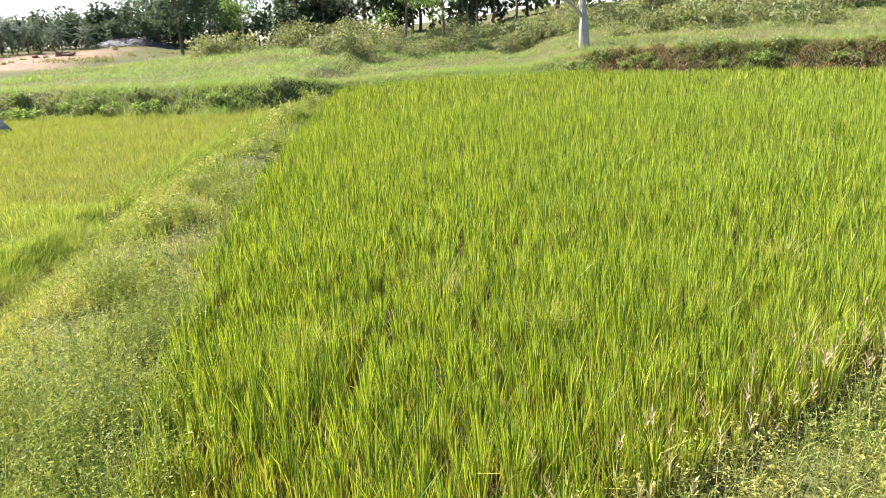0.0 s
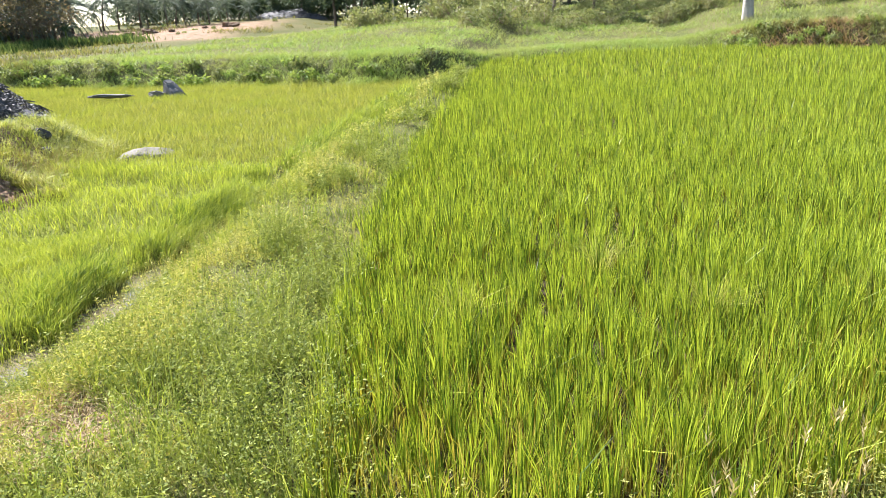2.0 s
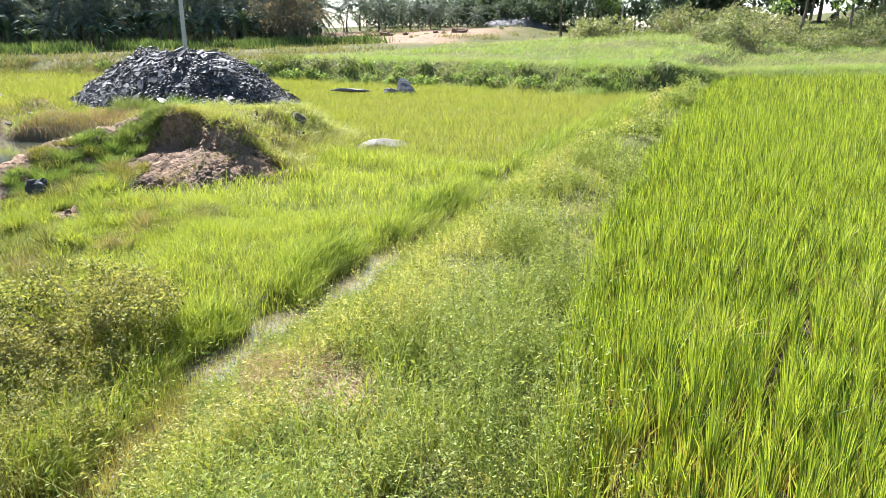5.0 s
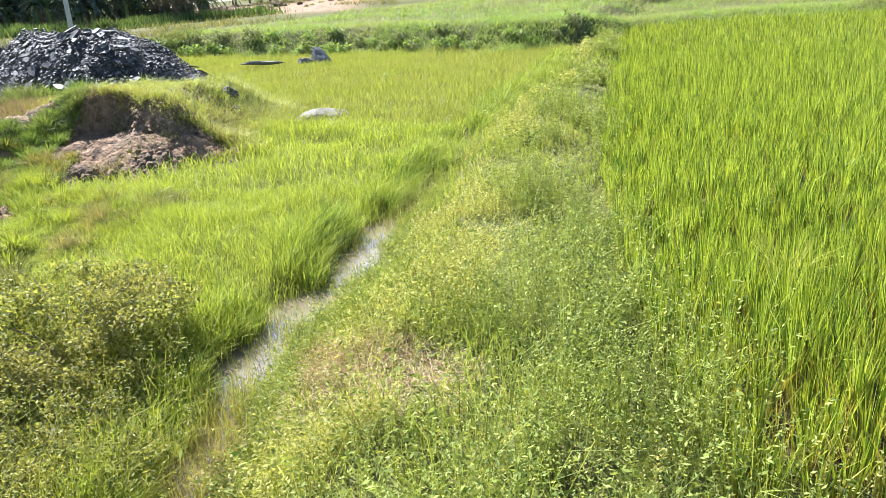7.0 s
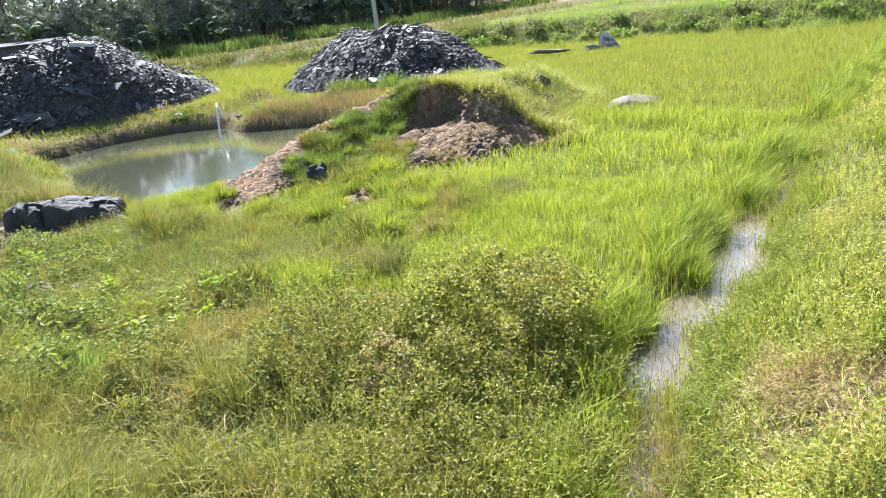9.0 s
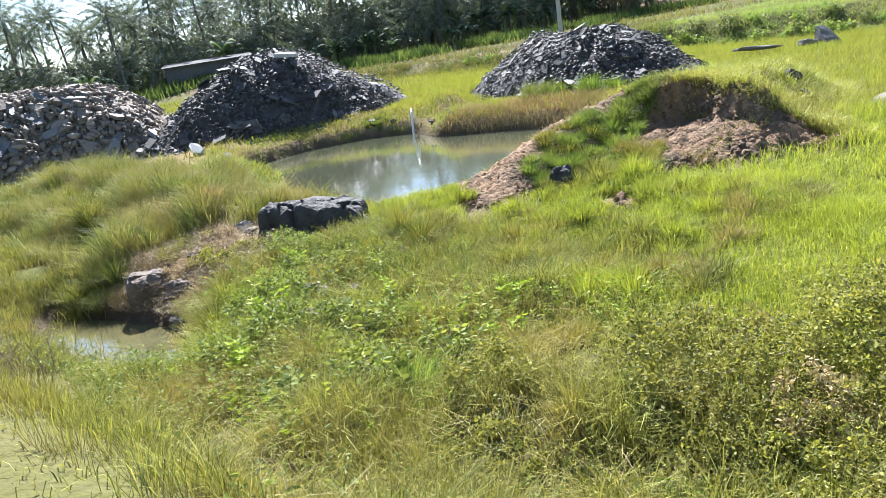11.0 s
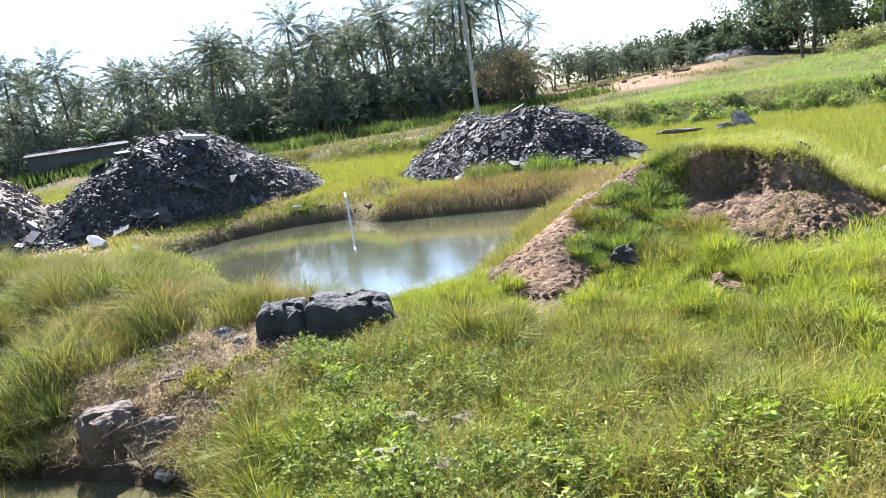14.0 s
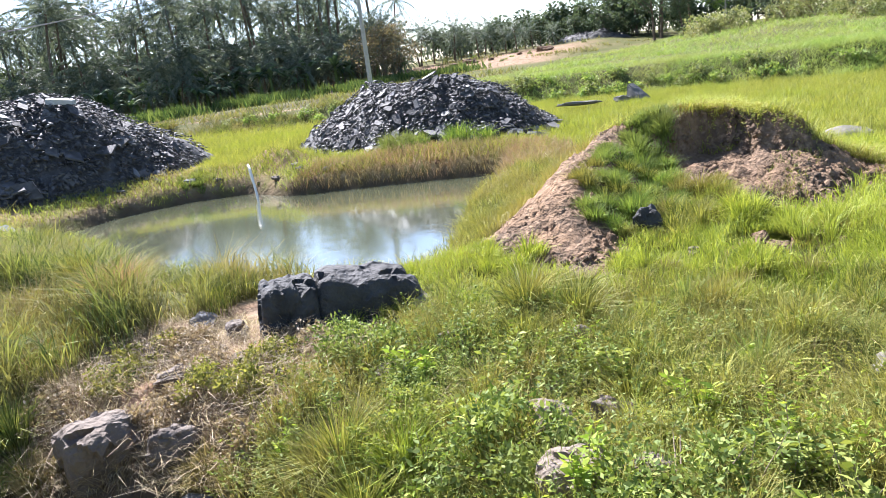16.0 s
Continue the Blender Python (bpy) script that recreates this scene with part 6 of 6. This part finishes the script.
stuff("mound_grass", blade_arrays(on_land(x, y), RNG.uniform(0.06, 0.22, len(x)), RNG.uniform(0.006, 0.01, len(x)), RNG.uniform(0.3, 1.3, len(x))), TUFT, "thin grass tufts on the loose spoil", "grass")
for k in range(34):
    x, y = r.uniform(-20, -8.5), r.uniform(1.4, 6.8)
    if not bool(weedy(np.array([x]), np.array([y]))[0]) or slope_bare(x, y) or np.hypot(x + 17.5, y - 4.6) < 1.4:
        continue
    rad = r.uniform(0.3, 0.6)
    tussock(x, y, rad, r.uniform(0.38, 0.6), int(2000 * rad), r.choice((TUFT, TUFT, YELLOW, GREEN)), "loose tussock in the rough grass below the bank")
for k in range(30):
    x, y = -20.4 - 0.38 * k + r.uniform(-0.3, 0.3), 4.0 + r.uniform(-2.0, 1.2)
    tussock(x, y, r.uniform(0.35, 0.8), r.uniform(0.6, 1.0), 1500, (TUFT, HUMPGRASS, HUMPGRASS)[k % 3] if k > 2 else RUST, "tall leaning tussock on the hump by the pond")
for k, (x, y) in enumerate(((-18.9, 2.7), (-18.7, 3.5), (-17.7, 2.9), (-19.2, 2.1), (-17.5, 3.6), (-18.2, 3.2), (-17.2, 3.1), (-17.0, 2.5), (-16.8, 3.4), (-18.0, 2.5), (-19.0, 3.2), (-17.4, 4.0))):
    bush(x, y, 0.34, 0.75, 520 + k, BRUSH if k % 2 else BROWNLEAF, "dry tangled brush on the clay slope", 0.045, 22, 70)
for k, (x, y, h, w, m) in enumerate(((-9.9, 2.6, 0.5, 1.1, BROWNLEAF), (-10.6, 3.6, 0.45, 1.0, BROWNLEAF), (-12.2, 3.2, 0.45, 1.0, BROAD), (-13.9, 1.9, 0.5, 1.0, BROAD), (-15.2, 2.7, 0.5, 1.1, WEEDGREEN), (-15.6, 3.4, 0.4, 0.8, BROAD), (-11.9, 1.5, 0.45, 1.0, BROAD), (-9.2, 1.9, 0.4, 1.0, BROWNLEAF), (-12.6, 4.4, 0.35, 0.9, BROWNLEAF), (-10.4, 1.6, 0.4, 0.8, WEEDGREEN))):
    bush(x, y, h, w, 540 + k, m, "leafy weed clump among the rough grass", 0.036, 44, 75, 0.6)

# ---- leafy weeds with broad leaves ----
def leafy_weed(x, y, high, leaf, seed, material, label):
    """Several stems with whorls of pointed leaves, larger towards the tip."""
    r, rng = random.Random(seed), np.random.default_rng(seed)
    ob = new("leafy_weed")
    ob.matrix_world = pose(x, y, float(surface(x, y)) - 0.03)
    tagged(ob, label, "weed", "leafy weeds below the bank")
    bm, sets = bmesh.new(), []
    for k in range(r.randint(5, 8)):
        t, q = r.uniform(0, 2 * math.pi), r.uniform(0.1, 0.55)
        tip = Vector((math.cos(t) * q, math.sin(t) * q, 1.0)) * high * r.uniform(0.6, 1.05)
        mid = tip * 0.5 + Vector((r.gauss(0, 0.03), r.gauss(0, 0.03), 0.04))
        tube(bm, [(0, 0, 0), mid, tip], [0.006, 0.004, 0.002], 5)
        m = 24
        u = np.sqrt(np.linspace(0.12, 1, m))[:, None]
        p = (1 - u) ** 2 * 0 + 2 * u * (1 - u) * np.array(mid) + u ** 2 * np.array(tip)
        a = np.arange(m) * 2.4 + r.uniform(0, 6)
        d = np.stack([np.cos(a), np.sin(a), rng.normal(0.25, 0.25, m)], -1)
        d /= np.linalg.norm(d, axis=1)[:, None]
        size = leaf * rng.uniform(0.7, 1.3, m) * (0.6 + 0.6 * u[:, 0])
        sets.append(leaf_arrays(p, d, size, size * 0.4, rng))
    tagged(part("stem", bm, TWIG, ob), kind="stuff")
    stuff("foliage", joined(*sets), material, "", "", ob)
    return ob


herbs = [leafy_weed(-13.4, 2.2, 0.55, 0.075, 901, BRIGHT, "bright green leafy weed with broad pointed leaves"),
         leafy_weed(-12.6, 2.6, 0.6, 0.06, 902, BROAD, "dark green leafy weed with many stems"),
         leafy_weed(-12.0, 2.2, 0.5, 0.055, 903, WEEDGREEN, "pale green leafy weed among the grass"),
         leafy_weed(-14.4, 2.6, 0.6, 0.065, 904, WEEDGREEN, "tall leafy weed near the pool")]
r = random.Random(905)
for k in range(64):
    x, y = r.uniform(-16.4, -10.2), r.uniform(0.9, 4.3)
    if outside(np.array([x]), np.array([y]), POOL_EDGE)[0] < 0.3 or y < float(crest_y(np.array(x))) + 1.4:
        continue
    again(herbs[(0, 1, 2, 1, 3, 3, 1)[k % 7]], x, y, r.uniform(0.6, 1.15), r.uniform(0, 360))
for k in range(12):
    again(herbs[(0, 2, 2)[k % 3]], r.uniform(-5.5, -4.5), r.uniform(3.0, 5.6), r.uniform(0.35, 0.6), r.uniform(0, 360))

# ---- leafless shrub at the bank's edge ----
def bare_shrub(x, y, high, seed):
    r = random.Random(seed)
    ob = new("shrub")
    ob.matrix_world = pose(x, y, float(surface(x, y)) - 0.05)
    tagged(ob, "nearly leafless brown shrub on the bank's edge", "shrub")
    bm = bmesh.new()
    tips = []
    for k in range(7):
        t, q = r.uniform(0, 2 * math.pi), r.uniform(0.15, 0.5)
        e = Vector((math.cos(t) * q * high, math.sin(t) * q * high, high * r.uniform(0.7, 1.05)))
        m = e * 0.5 + Vector((r.gauss(0, 0.05), r.gauss(0, 0.05), 0.05))
        tube(bm, [(0, 0, 0), m, e], [0.012, 0.008, 0.003], 5)
        for _ in range(6):
            a = m.lerp(e, r.uniform(-0.4, 0.8))
            f = a + Vector((r.gauss(0, 0.14), r.gauss(0, 0.14), r.uniform(0.08, 0.26))) * high
            tube(bm, [a, a.lerp(f, 0.5) + Vector((0, 0, 0.01)), f], [0.005, 0.004, 0.0015], 4)
            tips += [f, a.lerp(f, 0.6)]
    part("branch", bm, TWIG, ob)
    rng = np.random.default_rng(seed)
    p = np.repeat(np.array([tuple(v) for v in tips]), 3, 0) + rng.normal(0, 0.02, (len(tips) * 3, 3))
    d = rng.normal(size=p.shape)
    d /= np.linalg.norm(d, axis=1)[:, None]
    stuff("foliage", leaf_arrays(p, d, 0.028, 0.016, rng), BROWNLEAF, "", "", ob)


bare_shrub(-13.3, -0.5, 0.95, 611)
bare_shrub(-14.1, -0.3, 0.8, 612)

for k in range(16):
    u = k / 15
    x, y = -33.6 + 6.5 * u + r.uniform(-0.4, 0.4), 15.4 + 3.2 * u + r.uniform(-0.5, 0.5)
    if outside(np.array([x]), np.array([y]), POND_EDGE)[0] < 0.3:
        continue
    s = r.uniform(0.2, 0.5)
    rock("rock", x, y, (s, s * 0.7, s * 0.45), (BROWNROCK, GREYROCK, BASALT)[k % 3], "loose stone on the clay shore of the pond", 160 + k, 47 * k)

# low earth heaps and shrubs on the bare terrace before the grove
r = random.Random(333)
for k in range(12):
    u = (k + r.random()) / 12
    x, y = -66 + 16 * u + r.uniform(-3, 3), 72 + 20 * u + r.uniform(-3, 3)
    w = r.uniform(1.2, 3.2)
    ob = new("clay_lump", rock_mesh("clay_lump", (w, w * 0.7, w * 0.4), CLAY, 800 + k, 0.3))
    ob.matrix_world = pose(x, y, float(land(x, y)) + 0.05 * w, 0, 0, 50 * k)
    tagged(ob, "low heap of dug pinkish earth on the terrace", "earth heap")
for k in range(14):
    x, y = r.uniform(-66, -44), r.uniform(68, 100)
    again(verge[k % 2], x, y, r.uniform(0.5, 1.1), r.uniform(0, 360))

# short turf along the top of the bank
x, y = scatter(34000, -17, 5, -6, 3.0, lambda x, y: (y < crest_y(x) + 0.5) & (y > crest_y(x) - 3.5))
stuff("bank_turf", blade_arrays(on_land(x, y), RNG.uniform(0.04, 0.14, len(x)), RNG.uniform(0.005, 0.009, len(x)), RNG.uniform(0.3, 1.4, len(x))), TUFT, "short trodden turf along the top of the bank", "grass")

bush(-4.7, 4.55, 0.28, 1.0, 570, RUST, "dry straw-coloured brush on the berm", 0.016, 40, 150)
bush(-5.2, 3.6, 0.35, 0.9, 571, BROWNLEAF, "olive weeds beside the ditch", 0.02, 40, 130)

# rough grass round the far side of the stone heaps
x, y = scatter(26000, -84, -33, -14, 17, lambda x, y: (outside(x, y, POND_EDGE) > 1.5) & (((x + 39.3) / 4.2) ** 2 + ((y - 14.6) / 7.2) ** 2 > 1) & (RNG.random(len(x)) < clumped(x, y, 0.3, 2.0)))
stuff("far_rough_grass", blade_arrays(on_land(x, y), RNG.uniform(0.15, 0.5, len(x)), RNG.uniform(0.02, 0.05, len(x)), RNG.uniform(0.2, 1.2, len(x)), plain=True), TUFT, "rough grass behind the stone heaps", "grass")
